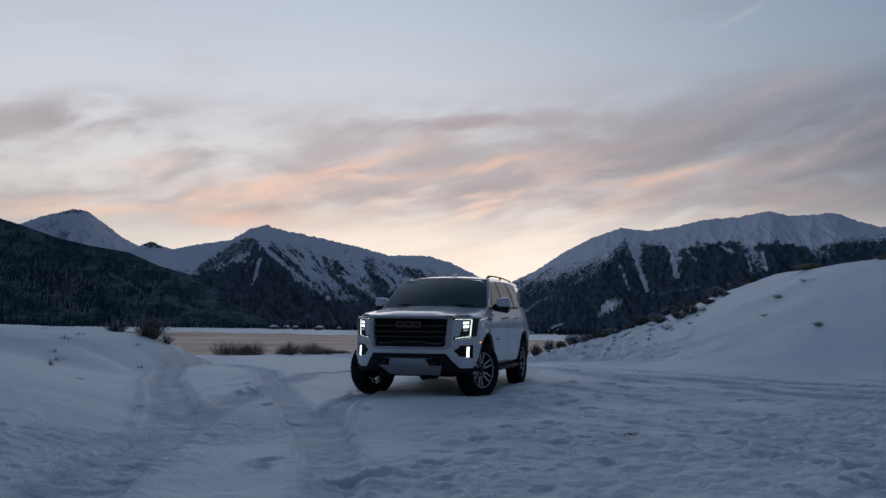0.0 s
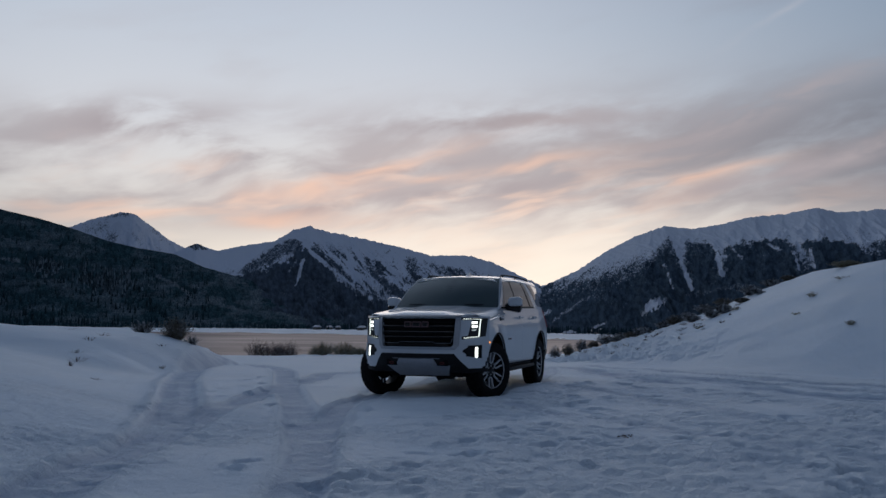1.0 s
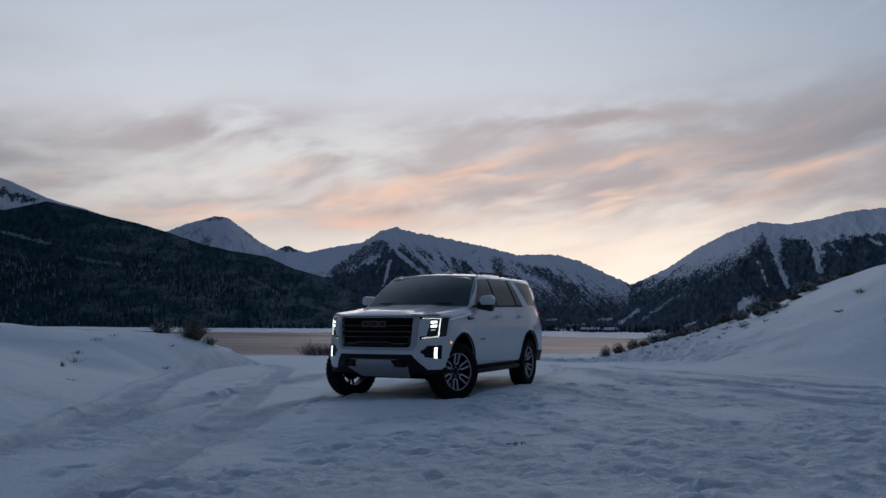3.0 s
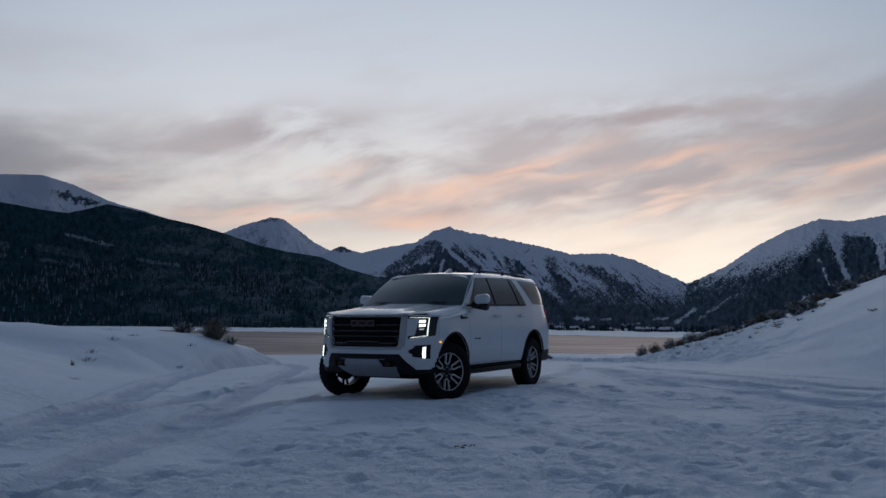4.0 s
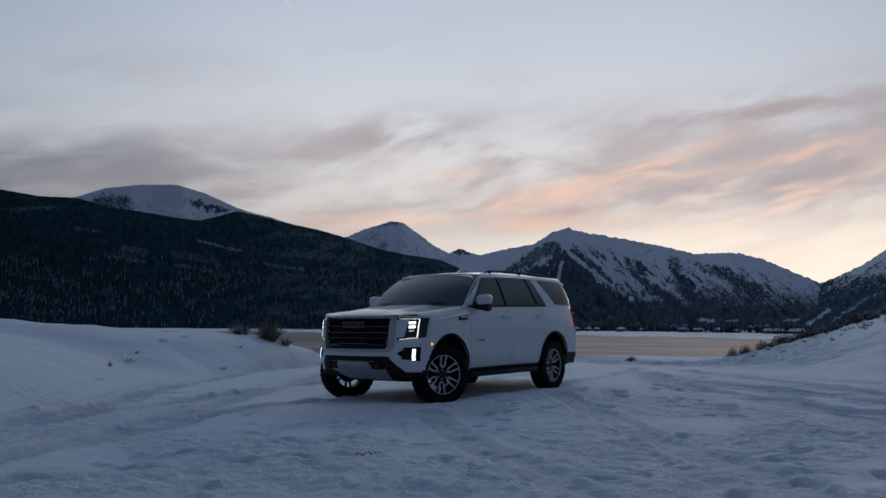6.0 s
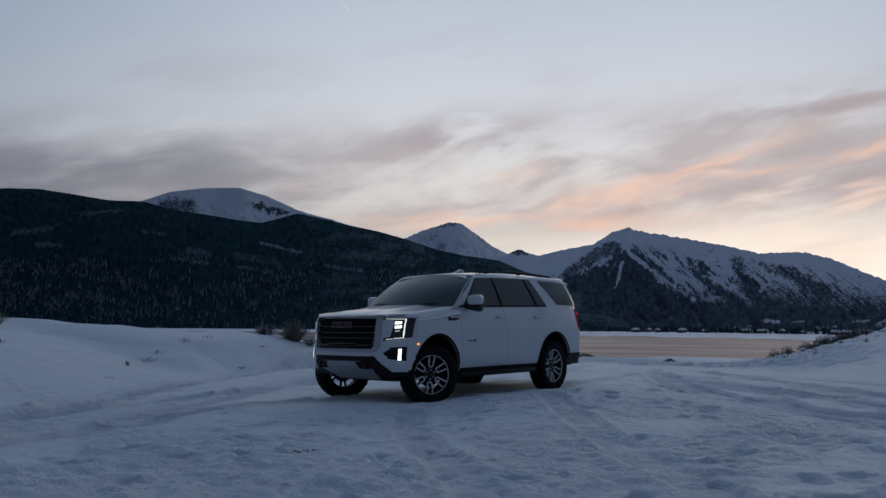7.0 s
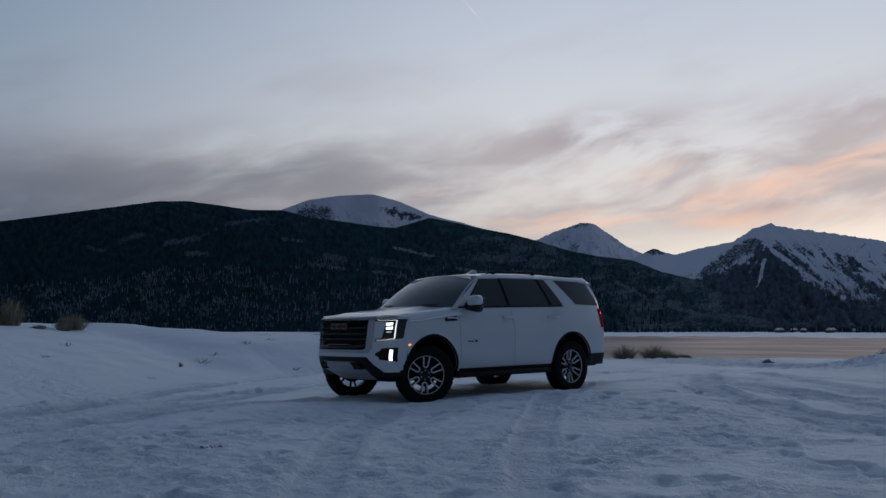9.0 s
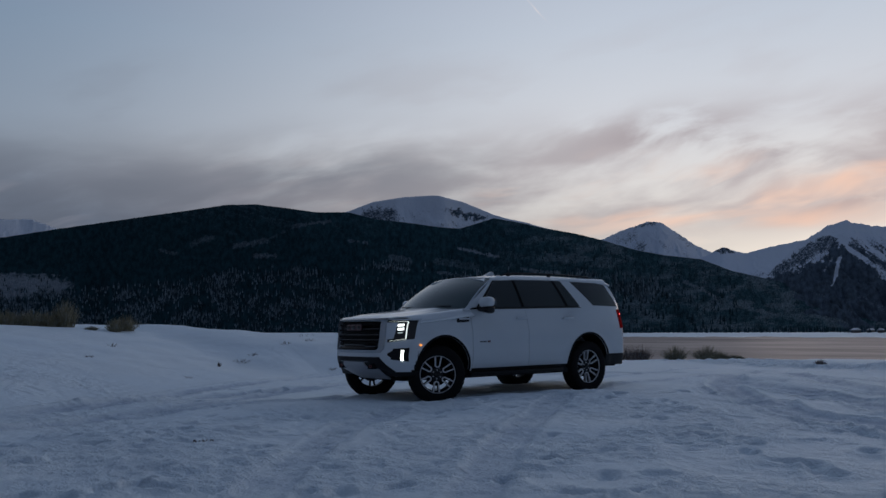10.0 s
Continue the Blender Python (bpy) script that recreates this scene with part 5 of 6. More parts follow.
        for x, z, tall in [(0.694 + 0.214 * k / 29, 1.169, 0.014) for k in range(30)] + [(0.895 + 0.018 * k / 11, 0.932 + 0.024 * k, 0.026) for k in range(11)] + [(0.704 + 0.188 * k / 25, 0.897 + 0.024 * k / 25, 0.018) for k in range(26)]:
            block((0.0014, 0.008, tall), (x * s, face(x, z) - 0.015, z), 0.0, None, louvre)
        part("added_louvre", louvre, GLOSSY, lamp, "added thin dark blades that dim the light bar from the side")
        for z in (1.060, 1.115):
            part("projector", pane([(0.798 * s, z - 0.016), (0.864 * s, z - 0.013), (0.868 * s, z + 0.020), (0.800 * s, z + 0.017)], on, 0.010, 6, 4, 0.012, out), LAMP, lamp, "bright projector lamp")
        part("projector", pane([(0.800 * s, 1.000), (0.850 * s, 1.003), (0.853 * s, 1.022), (0.802 * s, 1.018)], on, 0.010, 6, 4, 0.012, out), LAMP_SOFT, lamp)
        part("lamp_divider", pane([(0.664 * s, 0.918), (0.750 * s, 0.930), (0.800 * s, 1.155), (0.654 * s, 1.155)], on, 0.008, 4, 6, 0.01, out), PAINT, lamp, "white body-coloured inner blade")
        pod = part("fog_light", pane([(0.735 * s, 0.640), (0.925 * s, 0.610), (0.925 * s, 0.800), (0.755 * s, 0.790)], on, 0.006, 8, 8, 0.03, out), BLACK, car, "lit fog lamp in a black pod")
        part("fog_wedge", pane([(0.69 * s, 0.700), (0.76 * s, 0.655), (0.76 * s, 0.770), (0.69 * s, 0.725)], on, 0.005, 4, 4, 0.02, out), BLACK, pod)
        for z in lin(0.640, 0.754, 3):
            part("fog_led", pane([(0.848 * s, z - 0.016), (0.880 * s, z - 0.018), (0.882 * s, z + 0.015), (0.850 * s, z + 0.017)], on, 0.013, 4, 3, 0.008, out), LAMP, pod, "bright fog lamp cell")


def make_side(car, sgn):
    out = (sgn, 0, 0)

    def on(y, z):
        return (sgn * flank(y, z), y, z)
    part("fender", side_panel(sgn, -0.40, 0.585, 0.44, 1.17, z1y=lambda y: min(1.30, bonnet(0.955, y) + 0.012)), PAINT, car, "white front wing with a round wheel opening")
    for a in AXLES:
        arch = patch(lambda u, v, a=a: (sgn * (flank(a + 0.48 * math.cos(u), max(0.46, ARCH_Z + 0.48 * math.sin(u))) + 0.006 - v * 0.42), a + (ARCH_R + 0.002) * math.cos(u), ARCH_Z + (ARCH_R + 0.002) * math.sin(u)),
                     lin(-0.12, math.pi + 0.12, 40), lin(0, 1, 4), None, 0.012, (0, 0, -1))
        part("wheel_arch", arch, CHASSIS, car, "black wheel arch liner")
        lip = patch(lambda u, v, a=a: (sgn * (flank(a + (ARCH_R + 0.03 * v) * math.cos(u), ARCH_Z + (ARCH_R + 0.03 * v) * math.sin(u)) + 0.005), a + (ARCH_R - 0.006 + 0.03 * v) * math.cos(u), ARCH_Z + (ARCH_R - 0.006 + 0.03 * v) * math.sin(u)),
                    lin(-0.05, math.pi + 0.05, 48), lin(0, 1, 2), None, 0.012, out)
        part("arch_trim", lip, BLACK, car, "thin black wheel lip")
    fd = part("front_door", side_panel(sgn, 0.593, 1.722, 0.475, 1.335), PAINT, car, "white front door")
    rd = part("rear_door", side_panel(sgn, 1.730, 2.72, 0.475, 1.335, y1z=lambda z: along(z, [(0.475, 2.62), (0.85, 2.66), (1.0, 2.74), (1.2, 2.83), (1.34, 2.90)])), PAINT, car, "white rear door")
    part("rear_quarter", side_panel(sgn, 2.60, 4.075, 0.44, 1.335), PAINT, car, "white rear quarter panel")
    # door frames, pillars and the panel over them
    part("pillar_frame", patch(lambda u, z: (sgn * flank(pillar_front(z) + (pillar_back(z) - pillar_front(z)) * u, z), pillar_front(z) + (pillar_back(z) - pillar_front(z)) * u, z), lin(0, 1, 90), lin(1.325, 1.862, 24), None, 0.03, out),
         PAINT, car, "white window surround and pillars")
    # panes
    part("window_trim", pane([(0.60, 1.337), (2.985, 1.372), (2.93, 1.400), (0.66, 1.365)], on, 0.007, 30, 2, 0.012, out), BLACK, car)
    part("door_window", pane([(0.845, 1.362), (1.664, 1.375), (1.562, 1.795), (1.195, 1.783)], on, 0.004, 14, 8, 0.008, out), GLASS, fd, "dark tinted window")
    part("window_bezel", pane([(0.735, 1.362), (0.838, 1.362), (1.190, 1.783), (1.165, 1.783)], on, 0.005, 4, 8, 0.008, out), GLOSSY, fd)
    part("door_pillar", pane([(1.668, 1.372), (1.720, 1.376), (1.614, 1.800), (1.566, 1.797)], on, 0.006, 4, 8, 0.010, out), CHASSIS, fd, "black centre pillar")
    part("door_window", pane([(1.724, 1.376), (2.640, 1.392), (2.430, 1.812), (1.618, 1.800)], on, 0.004, 14, 8, 0.008, out), GLASS, rd, "dark tinted window")
    part("window_divider", pane([(2.642, 1.392), (2.700, 1.394), (2.480, 1.814), (2.432, 1.813)], on, 0.006, 2, 8, 0.008, out), CHASSIS, rd)
    part("quarter_light", pane([(2.702, 1.396), (2.965, 1.402), (2.640, 1.806), (2.482, 1.812)], on, 0.004, 6, 8, 0.008, out), GLASS, rd, "dark tinted window")
    part("rear_side_window", pane([(3.300, 1.410), (3.965, 1.395), (3.690, 1.785), (2.865, 1.797)], on, 0.004, 16, 8, 0.008, out), GLASS, car, "dark tinted cargo window")
    # handles and badges
    for d, y in ((fd, 1.586), (rd, 2.607)):
        part("door_handle", block((0.034, 0.235, 0.042), (sgn * (flank(y, 1.195) + 0.042), y, 1.205), 0.014), PAINT, d, "white pull handle")
        part("handle_cup", block((0.012, 0.17, 0.060), (sgn * (flank(y, 1.185) - 0.0005), y - 0.01, 1.176), 0.005), PAINT, d)
    part("door_badge", block((0.008, 0.05, 0.026), (sgn * (flank(0.80, 0.86) + 0.004), 0.905, 0.862), 0.002), RED, fd, "small dark red badge")
    part("door_badge", block((0.008, 0.13, 0.018), (sgn * (flank(0.80, 0.86) + 0.003), 0.79, 0.860), 0.002), CHROME, fd)
    vent = part("fender_vent", block((0.02, 0.235, 0.072), (sgn * (flank(0.43, 1.16) + 0.002), 0.43, 1.185), 0.012, pose(0, 0, 0, 4, 0, 0)), GLOSSY, car, "dark fender vent with a chrome blade")
    part("vent_blade", block((0.02, 0.19, 0.022), (sgn * (flank(0.43, 1.16) + 0.010), 0.445, 1.197), 0.004), SILVER, vent)
    part("side_marker", block((0.012, 0.036, 0.022), (sgn * (flank(-0.36, 0.83) + 0.004), -0.365, 0.835), 0.004), AMBER, car, "glowing amber side marker")
    # sills
    part("rocker", patch(lambda y, z: (sgn * (flank(y, max(z, 0.47)) - 0.030), y, z), lin(0.50, 2.62, 30), lin(0.34, 0.485, 4), None, 0.03, out), BLACK, car, "black rocker panel")
    board = part("running_board", block((0.16, 1.93, 0.055), (sgn * 0.965, 1.475, 0.395), 0.018), BLACK, car, "black running board")
    part("board_tread", block((0.13, 1.80, 0.012), (sgn * 0.965, 1.475, 0.427), 0.004), CHASSIS, board)
    for y in (0.75, 1.47, 2.2):
        part("board_bracket", block((0.30, 0.05, 0.05), (sgn * 0.80, y, 0.40), 0.01), CHASSIS, board)
    part("rear_bumper_corner", patch(lambda y, z: (sgn * (flank(y, max(z, 0.47)) + 0.012), y, z), lin(3.47, 4.09, 16), lin(0.42, 0.605, 6), None, 0.03, out), BLACK, car, "black lower rear bumper")
    # mirror
    m = part("side_mirror", block((0.24, 0.17, 0.155), (sgn * (1.105 if sgn > 0 else 1.055), 0.785 if sgn > 0 else 0.87, 1.440), 0.066, pose(0, 0, 0, 0, sgn * -4, sgn * 8), seg=4), PAINT, car, "white door mirror with a black foot")
    part("mirror_base", block((0.28, 0.150, 0.125), (sgn * (1.07 if sgn > 0 else 1.03), 0.795 if sgn > 0 else 0.875, 1.350), 0.045, pose(0, 0, 0, 0, sgn * 10, sgn * 6)), GLOSSY, m)
    part("mirror_arm", block((0.12, 0.10, 0.045), (sgn * 0.99, 0.81, 1.335), 0.012), GLOSSY, m)
    part("mirror_glass", block((0.20, 0.006, 0.115), (sgn * (1.107 if sgn > 0 else 1.057), 0.868 if sgn > 0 else 0.953, 1.435), 0.002, pose(0, 0, 0, 0, 0, sgn * 8)), CHROME, m)
    # tail lamp round the rear corner
    tl = part("tail_light", pane([(3.90, 1.03), (4.06, 1.03), (4.03, 1.345), (3.910, 1.345)], on, 0.010, 6, 12, 0.02, out), REDLENS, car, "red tail lamp")
    part("tail_led", pane([(3.972, 1.255), (4.005, 1.255), (4.003, 1.285), (3.970, 1.285)], on, 0.016, 2, 4, 0.006, out), TAIL, tl, "small lit red lamp")


def make_car():
    car = tagged(empty("sport_utility_vehicle"), "white full-size sport utility vehicle with lit headlamps, parked on snow", "car")
    make_front(car)
    for sgn in (1, -1):
        make_side(car, sgn)
    # bonnet
    hood = part("hood", patch(lambda x, v: (x, nose(x) + 0.045 + (0.60 - 0.26 * (1 - (x / 0.9) ** 2) - nose(x) - 0.045) * v, bonnet(x, nose(x) + 0.045 + (0.60 - 0.26 * (1 - (x / 0.9) ** 2) - nose(x) - 0.045) * v)), lin(-0.99, 0.99, 72), lin(0, 1, 30), None, 0.02), PAINT, car, "white bonnet with a raised middle")
    part("hood_edge", patch(lambda x, v: (x, nose(x) + 0.008 + 0.04 * v, 1.203 + 0.018 * v), lin(-0.66, 0.66, 40), lin(0, 1, 2), None, 0.008, (0, -1, 1)), CHROME, hood, "dark trim under the bonnet's edge")
    # windscreen with its frame
    def screen(u, v, wb, wt, off=0.0):
        hw = wb + (wt - wb) * v
        x = u * hw
        yb, yt = 0.335 + 0.20 * u * u, 1.115 + 0.085 * u * u
        zb, zt = 1.345 - 0.005 * u * u, 1.858 - 0.028 * u * u
        bow = 0.030 * math.sin(math.pi * v)
        return (x, yb + (yt - yb) * v - bow * 0.55 - off * 0.55, zb + (zt - zb) * v + bow * 0.83 + off * 0.83)
    part("windscreen_frame", patch(lambda u, v: screen(u, v, 0.905, 0.745), lin(-1, 1, 30), lin(0, 1, 14), None, 0.02, (0, -1, 1)), PAINT, car, "white windscreen pillars")
    part("windscreen", patch(lambda u, v: screen(u, 0.015 + 0.955 * v, 0.893, 0.728, 0.006), lin(-1, 1, 30), lin(0, 1, 14), None, 0.006, (0, -1, 1)), SHIELD, car, "dark reflecting windscreen")
    part("cowl", patch(lambda u, v: (u * 0.86, 0.30 + 0.20 * u * u + 0.07 * v, 1.352 - 0.02 * abs(u) ** 3 + 0.004 * v), lin(-1, 1, 24), lin(0, 1, 2), None, 0.008), BLACK, car)
    for x0, x1 in ((-0.62, -0.02), (0.05, 0.66)):
        part("wiper", tube([(x0, 0.44, 1.395), ((x0 + x1) / 2, 0.425, 1.395), (x1, 0.45, 1.392)], 0.008, 6), BLACK, car, "black wiper blade")
    # roof, rails, aerial, spoiler
    part("roof", patch(lambda x, y: (x, y, roof_line(x, y)), lin(-0.775, 0.775, 40), lin(1.06, 3.86, 50), None, 0.03), PAINT, car, "white roof")
    part("rear_spoiler", patch(lambda x, v: (x, 3.76 + 0.14 * v - 0.10 * (abs(x) / 0.72) ** 4 * v, roof_line(x, 3.95) - 0.004 - 0.02 * v), lin(-0.72, 0.72, 30), lin(0, 1, 6), None, 0.035), PAINT, car)
    for s in (1, -1):
        rail = part("roof_rail", tube([(s * 0.665, 1.45, 1.868)] + [(s * 0.665, y, roof_line(0.66, y) + 0.040) for y in lin(1.56, 3.40, 12)] + [(s * 0.66, 3.55, 1.832)], 0.013), BLACK, car, "black roof rail")
        for y in (1.6, 2.5, 3.38):
            part("rail_foot", block((0.022, 0.07, 0.04), (s * 0.665, y, roof_line(0.66, y) + 0.018), 0.008), BLACK, rail)
    fin = prism([(1.62, 1.895), (1.86, 1.895), (1.845, 1.965), (1.79, 1.972)], lambda y, z: (-0.018 - (1.98 - z) * 0.1, y, z), lambda y, z: (0.018 + (1.98 - z) * 0.1, y, z))
    part("aerial_fin", fin, PAINT, car, "white shark-fin aerial", False)
    # tail
    part("tailgate", patch(lambda x, z: (x, along(z, [(0.44, 4.06), (0.60, 4.13), (0.75, 4.11), (1.0, 4.09), (1.35, 4.04), (1.60, 3.93), (1.84, 3.79)]) - 0.09 * (abs(x) / 0.9) ** 4, z), lin(-0.86, 0.86, 24), lin(0.42, 1.85, 24), lambda u, v, p: abs(p[0]) < 0.875 + tuck(p[2]), 0.03, (0, 1, 0)), PAINT, car, "white tailgate")
    part("rear_window", patch(lambda x, z: (x, along(z, [(1.38, 4.055), (1.60, 3.95), (1.80, 3.83)]) - 0.09 * (abs(x) / 0.9) ** 4, z), lin(-0.66, 0.66, 16), lin(1.40, 1.79, 8), None, 0.006, (0, 1, 0)), GLASS, car)
    # what closes the cabin and the underside
    part("cabin_floor", block((1.60, 4.50, 0.22), (0, 1.70, 0.50), 0.03), CHASSIS, car)
    inner = block((1.50, 3.20, 0.05), (0, 2.35, 1.20), 0.02)
    for x in (-0.42, 0.42):
        for y in (1.45, 2.45):
            block((0.50, 0.14, 0.62), (x, y, 1.30), 0.05, pose(0, 0, 0, -12), inner)
            block((0.24, 0.09, 0.16), (x, y + 0.08, 1.66), 0.03, pose(0, 0, 0, -12), inner)
    block((1.5, 0.35, 0.12), (0, 0.66, 1.32), 0.03, None, inner)
    part("interior", inner, CHASSIS, car, "dark seats and dashboard")
    part("engine_bay", block((1.30, 1.1, 0.55), (0, -0.10, 0.86), 0.03), CHASSIS, car)
    under = block((1.2, 4.2, 0.16), (0, 1.7, 0.40), 0.03)
    for y in (0.0, 3.071):
        tube([(-0.75, y, 0.40), (-0.2, y, 0.40), (0.2, y, 0.40), (0.75, y, 0.40)], 0.05, 8, under)
    tube([(-0.3, 0.6, 0.34), (-0.3, 2.2, 0.34), (-0.4, 3.6, 0.38)], 0.04, 8, under)
    for s in (1, -1):
        tube([(s * 0.35, 0.05, 0.42), (s * 0.72, 0.02, 0.36)], 0.03, 6, under)
        tube([(s * 0.62, 0.12, 0.40), (s * 0.60, 0.12, 0.80)], 0.045, 8, under)
    part("underbody", under, CHASSIS, car, "dark chassis and axles")
    make_wheels(car)
    car.location.x, car.scale.x = 0.043, 0.957
    return car


make_car()


# ---------------------------------------------------------------- shrubs and grass
def stalk_material(name, a, b, frost):
    m = bpy.data.materials.new(name)
    m.use_nodes = True
    t = m.node_tree
    p = t.nodes["Principled BSDF"]
    p.inputs["Roughness"].default_value = 0.85
    g = t.nodes.new("ShaderNodeNewGeometry")
    c = blend(t, g.outputs["Random Per Island"], a, b)
    n = turbulence(t, g.outputs["Position"], 9.0, 3)
    t.links.new(blend(t, calc(t, "MULTIPLY", span(t, n, 0.47, 0.60), frost), c, (0.70, 0.73, 0.78)), p.inputs["Base Color"])
    return m


SAGE = stalk_material("sagebrush", (0.046, 0.048, 0.044), (0.13, 0.128, 0.105), 0.9)
STRAW = stalk_material("dry_straw", (0.17, 0.152, 0.092), (0.34, 0.30, 0.19), 0.2)
DRY = stalk_material("dry_brush", (0.075, 0.066, 0.046), (0.20, 0.17, 0.115), 0.25)
TWIG = stalk_material("dark_twigs", (0.070, 0.050, 0.040), (0.17, 0.12, 0.092), 0.25)


def shrub(name, x, y, wide_, high, count, mat, label, category, seed, blade=0.012, spread=1.0, group="", leafy=0):
    """Many thin stalks that lean outwards from a low root, each with side twigs."""
    rng = random.Random(seed)
    bm = bmesh.new()
    for _ in range(count):
        a, rr = rng.uniform(0, 6.283), rng.random() ** 0.5
        bx, by = 0.35 * wide_ * rr * math.cos(a), 0.35 * wide_ * rr * math.sin(a)
        lean = spread * rr * rng.uniform(0.5, 1.2)
        h = high * (1 - 0.45 * rr * rr) * rng.uniform(0.55, 1.05)
        side = Vector((-math.sin(a + rng.uniform(-1, 1)), math.cos(a + rng.uniform(-1, 1)), 0)) * blade * rng.uniform(0.6, 1.4)
        pts = []
        for k in range(4):
            s = k / 3
            pts.append(Vector((bx + 0.5 * wide_ * lean * s ** 1.5 * math.cos(a) + rng.uniform(-1, 1) * 0.03 * wide_ * s, by + 0.5 * wide_ * lean * s ** 1.5 * math.sin(a) + rng.uniform(-1, 1) * 0.03 * wide_ * s, h * s - 0.03)))
        row = [(bm.verts.new(p - side * (1 - 0.7 * k / 3)), bm.verts.new(p + side * (1 - 0.7 * k / 3))) for k, p in enumerate(pts)]
        for u, w in zip(row[:-1], row[1:]):
            bm.faces.new((u[0], u[1], w[1], w[0]))
        for _ in range(2):
            k = rng.randint(1, 2)
            o = pts[k]
            d = Vector((rng.uniform(-1, 1), rng.uniform(-1, 1), rng.uniform(0.2, 1))) * 0.16 * high
            n = Vector((d.y, -d.x, 0)).normalized() * blade * 0.6
            bm.faces.new((bm.verts.new(o - n), bm.verts.new(o + n), bm.verts.new(o + d)))
        for _ in range(leafy):                    # small grey leaves about the upper half
            o = pts[rng.randint(1, 3)] + Vector((rng.uniform(-1, 1), rng.uniform(-1, 1), rng.uniform(-0.8, 0.8))) * 0.07 * wide_
            d = Vector((rng.uniform(-1, 1), rng.uniform(-1, 1), rng.uniform(-0.3, 1))).normalized() * rng.uniform(0.022, 0.055)
            n = Vector((d.y, -d.x, rng.uniform(-0.5, 0.5) * d.length)) * 0.4
            bm.faces.new((bm.verts.new(o - n), bm.verts.new(o + n), bm.verts.new(o + d)))
    me = bpy.data.meshes.new(name)
    bm.to_mesh(me)
    bm.free()
    me.materials.append(mat)
    ob = new(name, me)
    ob.location = (x, y, height(x, y))
    return tagged(ob, label, category, group)


# sagebrush along the edge of the hill
CREST_SPOTS = [(-3.4, 26.8, 0.60, 0.62), (-2.7, 26.3, 0.66, 0.48), (-2.2, 26.9, 0.66, 0.46), (-2.35, 26.0, 0.34, 0.26), (-1.5, 25.6, 0.55, 0.28), (-0.8, 24.6, 0.95, 0.40), (-0.2, 24.2, 0.70, 0.34),
              (0.4, 23.4, 0.60, 0.30), (0.9, 23.6, 0.85, 0.38), (1.6, 23.2, 0.60, 0.30), (2.1, 23.4, 0.80, 0.42), (2.6, 23.6, 0.70, 0.40), (3.2, 23.6, 0.90, 0.42), (3.9, 23.7, 0.80, 0.36), (2.85, 21.5, 0.65, 0.34),
              (3.55, 19.5, 0.55, 0.36)]
SLOPE_SPOTS = [(3.55, 19.6, 0.3, 0.2), (3.95, 19.6, 0.60, 0.42), (4.9, 22.4, 0.85, 0.42), (4.6, 21.0, 0.55, 0.18), (5.2, 21.4, 0.45, 0.14), (5.7, 23.4, 0.80, 0.30), (6.3, 23.6, 0.55, 0.22), (8.0, 20.2, 1.00, 0.22), (9.9, 17.6, 0.6, 0.16),
              (6.52, 15.45, 0.22, 0.17), (6.01, 13.7, 0.22, 0.07), (7.02, 10.9, 0.16, 0.12), (7.46, 16.3, 0.30, 0.10), (4.35, 19.0, 0.30, 0.12), (3.2, 17.6, 0.22, 0.10)]
for i, (x, y, w, h) in enumerate(CREST_SPOTS + SLOPE_SPOTS):
    if i < 7:                                 # the larger clumps at the hill's foot
        w, h = w * 0.90, h * 1.30
    elif i < len(CREST_SPOTS):            # set unevenly along the edge
        w, h, y = w * 0.90, h * 0.95, y - 0.5 * (i % 3)
    shrub("sagebrush", x, y, w * (0.62 if w > 0.36 else 1.15), h * 0.95, int(120 + 200 * w) if w > 0.36 else 36, STRAW if i > 22 else (DRY if i % 3 == 1 else SAGE), "low grey-brown sagebrush half buried in snow", "shrub", 100 + i, 0.007, 1.15, "sagebrush on the hill", 14 if w > 0.36 else 3)
rnd = random.Random(12)
for i in range(70):                       # stalks on the hill's lower end
    x, y = rnd.uniform(-1.8, 4.6), rnd.uniform(15.5, 23.0)
    shrub("grass_tuft", x, y, rnd.uniform(0.10, 0.34), rnd.uniform(0.05, 0.14), 26, SAGE if i % 2 else TWIG, "small dry tuft poking through snow on a slope", "grass", 140 + i, 0.008, 1.1, "tufts on the hill")
# shrubs on the bank opposite
shrub("bush", -9.0, 6.3, 0.50, 0.58, 420, DRY, "round pale brown bush on a snowbank", "shrub", 201, 0.006, 1.15, leafy=5)
shrub("bush", -9.75, 6.0, 0.45, 0.36, 220, SAGE, "low dark leafless bush on a snowbank", "shrub", 202, 0.010, 1.4)
shrub("bush", -8.75, 6.6, 0.30, 0.30, 120, SAGE, "small snowy bush on a snowbank", "shrub", 203, 0.010, 1.2)
for i, (x, y, w, h) in enumerate([(-12.6, 0.10, 0.66, 0.46), (-12.3, -0.25, 0.40, 0.36), (-13.0, -1.28, 0.60, 0.78), (-13.0, -1.70, 0.55, 0.45), (-13.1, -2.05, 0.75, 0.50), (-13.2, -2.62, 0.85, 0.46), (-13.4, -3.2, 0.9, 0.5), (-12.4, -0.8, 0.35, 0.12)]):
    shrub("grass_clump", x, y, w, h, int(260 + 300 * w), STRAW, "tall pale dry grass clump on a snowbank", "grass", 220 + i, 0.006, 0.8, "grass on the bank")
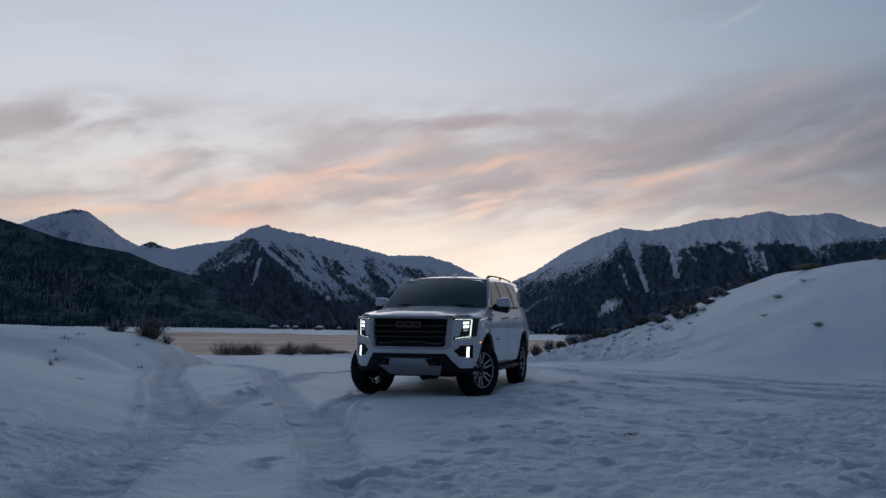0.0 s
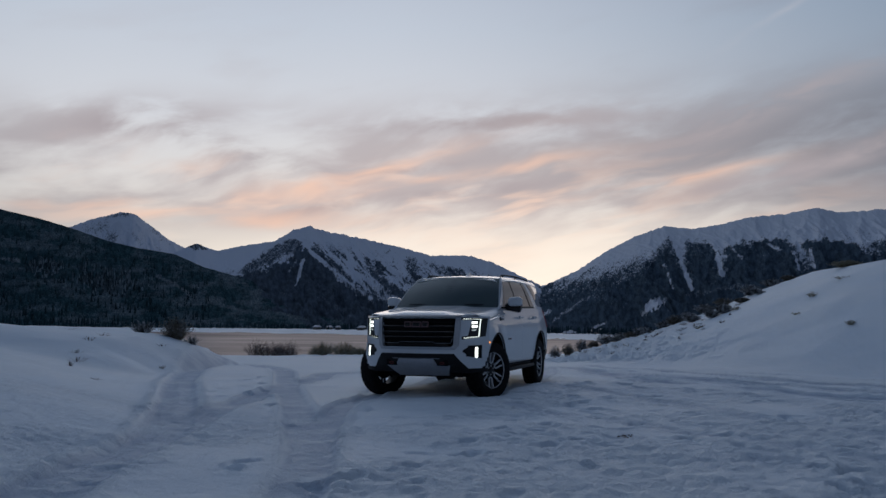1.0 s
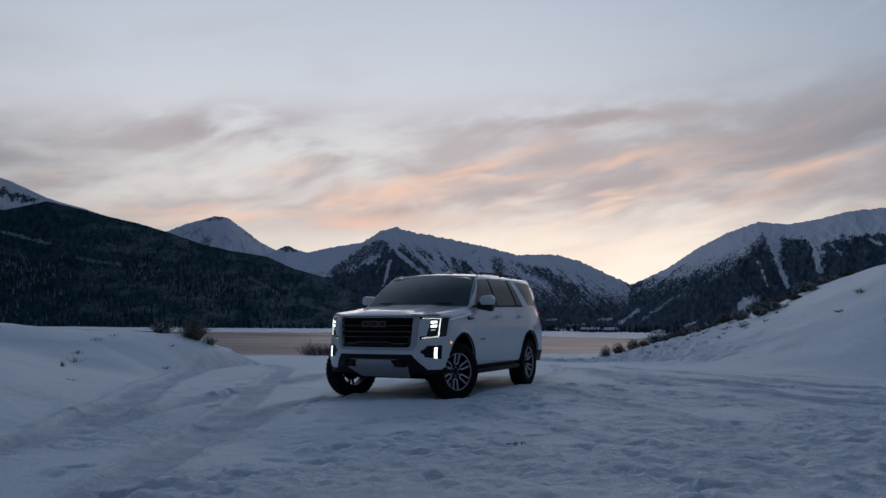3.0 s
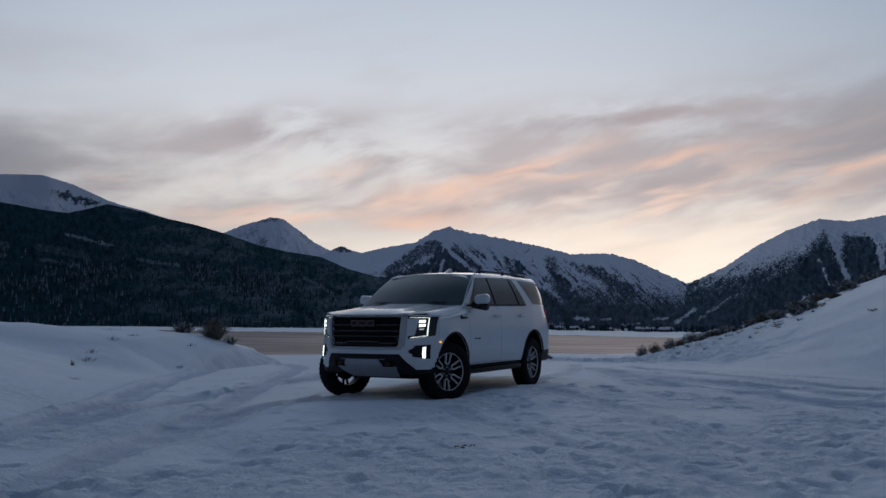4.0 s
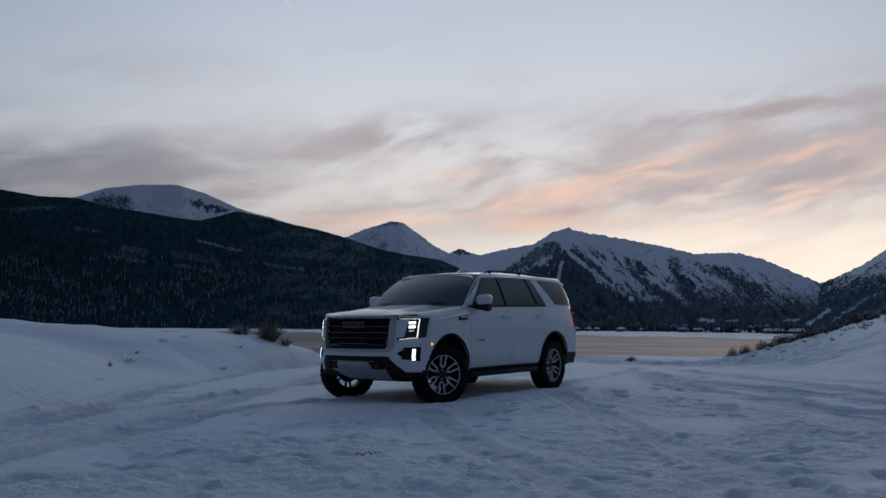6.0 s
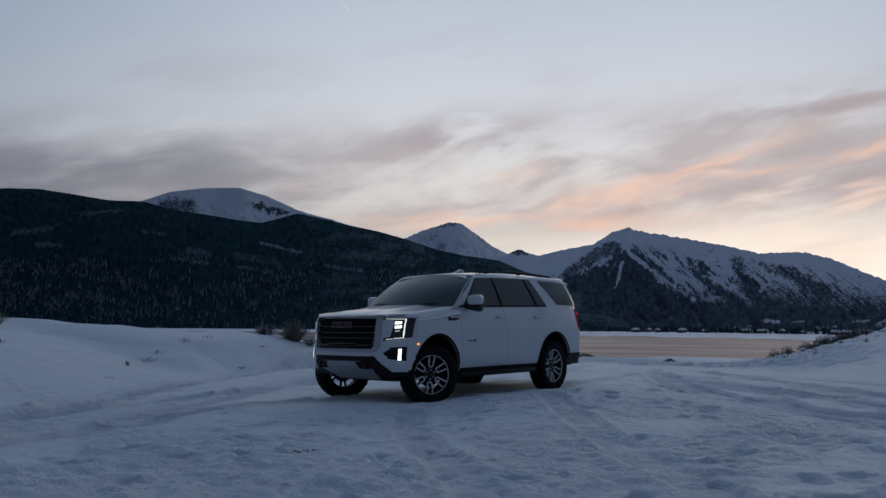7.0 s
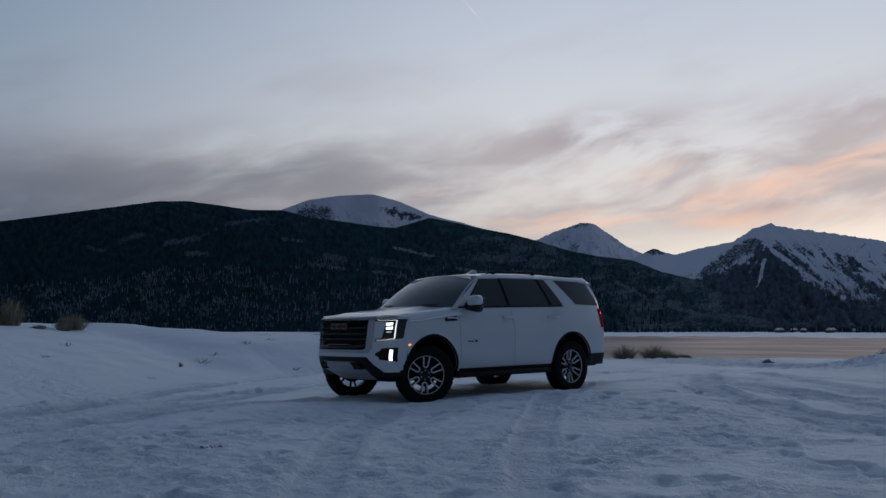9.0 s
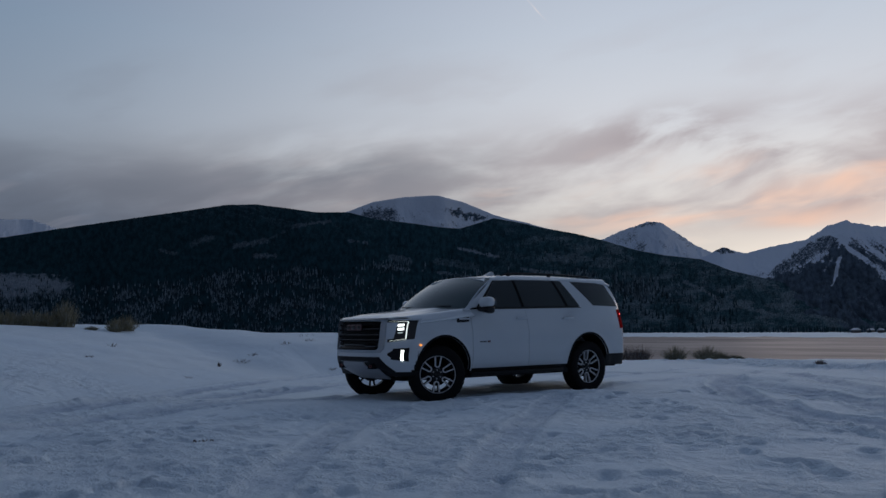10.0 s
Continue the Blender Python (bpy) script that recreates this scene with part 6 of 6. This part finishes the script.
for i, (x, y, w, h) in enumerate([(-7.4, 0.95, 0.35, 0.13), (-7.9, 1.5, 0.3, 0.10), (-8.3, -1.6, 0.22, 0.12), (-6.9, 0.2, 0.12, 0.14), (-7.1, 3.1, 0.2, 0.1), (-8.6, 2.7, 0.25, 0.12), (-6.6, -2.6, 0.2, 0.08), (-5.2, -1.2, 0.15, 0.07), (-9.0, 3.6, 0.4, 0.10), (-10.4, 4.2, 0.5, 0.09), (-8.2, 4.6, 0.3, 0.08)]):
    shrub("grass_tuft", x, y, w, h, 26, TWIG, "sparse dry stalks poking through snow", "grass", 240 + i, 0.006, 1.0, "stalks on the bank")
# reeds and bushes along the near shore
for i, (x, y, w, h) in enumerate([(-18.3, 26.3, 0.9, 0.80), (-17.7, 26.2, 0.8, 0.66), (-17.0, 25.9, 0.8, 0.70), (-16.4, 25.5, 0.7, 0.60), (-15.9, 25.2, 0.8, 0.78), (-17.4, 27.0, 0.6, 0.5)]):
    shrub("reed_clump", x, y, w * 1.25, h * 1.12, 130, TWIG, "bare dark willow stems at the lake shore", "shrub", 260 + i, 0.010, 0.9, "willow stems")
for i, (x, y, w, h) in enumerate([(-14.3, 25.5, 0.75, 0.82), (-14.1, 27.6, 0.95, 0.80), (-13.0, 27.0, 0.7, 0.45), (-12.3, 27.2, 0.5, 0.3), (-15.0, 26.4, 0.6, 0.40)]):
    shrub("bush", x, y, w * 1.3, h * 0.92, 480, STRAW, "dry olive-brown bush at the lake shore", "shrub", 280 + i, 0.010, 1.0, "bushes at the shore")
shrub("bush", -6.9, 24.6, 0.36, 0.30, 260, TWIG, "round brown leafless bush at the lake shore", "shrub", 290, 0.012, 1.0)


def debris(x, y, seed):
    rng = random.Random(seed)
    bm = bmesh.new()
    for _ in range(11):
        a, d = rng.uniform(0, 3.14), rng.uniform(0.010, 0.035)
        cx, cy = rng.uniform(-0.07, 0.07), rng.uniform(-0.09, 0.09)
        tube([(cx - d * math.cos(a), cy - d * 0.5 * math.sin(a), 0.012), (cx, cy, rng.uniform(0.012, 0.022)), (cx + d * math.cos(a), cy + d * 0.5 * math.sin(a), 0.012)], rng.uniform(0.002, 0.0045), 5, bm)
    me = bpy.data.meshes.new("twig_litter")
    bm.to_mesh(me)
    bm.free()
    me.materials.append(TWIG)
    ob = new("twig_litter", me)
    ob.location = (x, y, height(x, y) - 0.004)
    tagged(ob, "small dark twigs lying on trampled snow", "twigs")


debris(3.43, -4.60, 3)
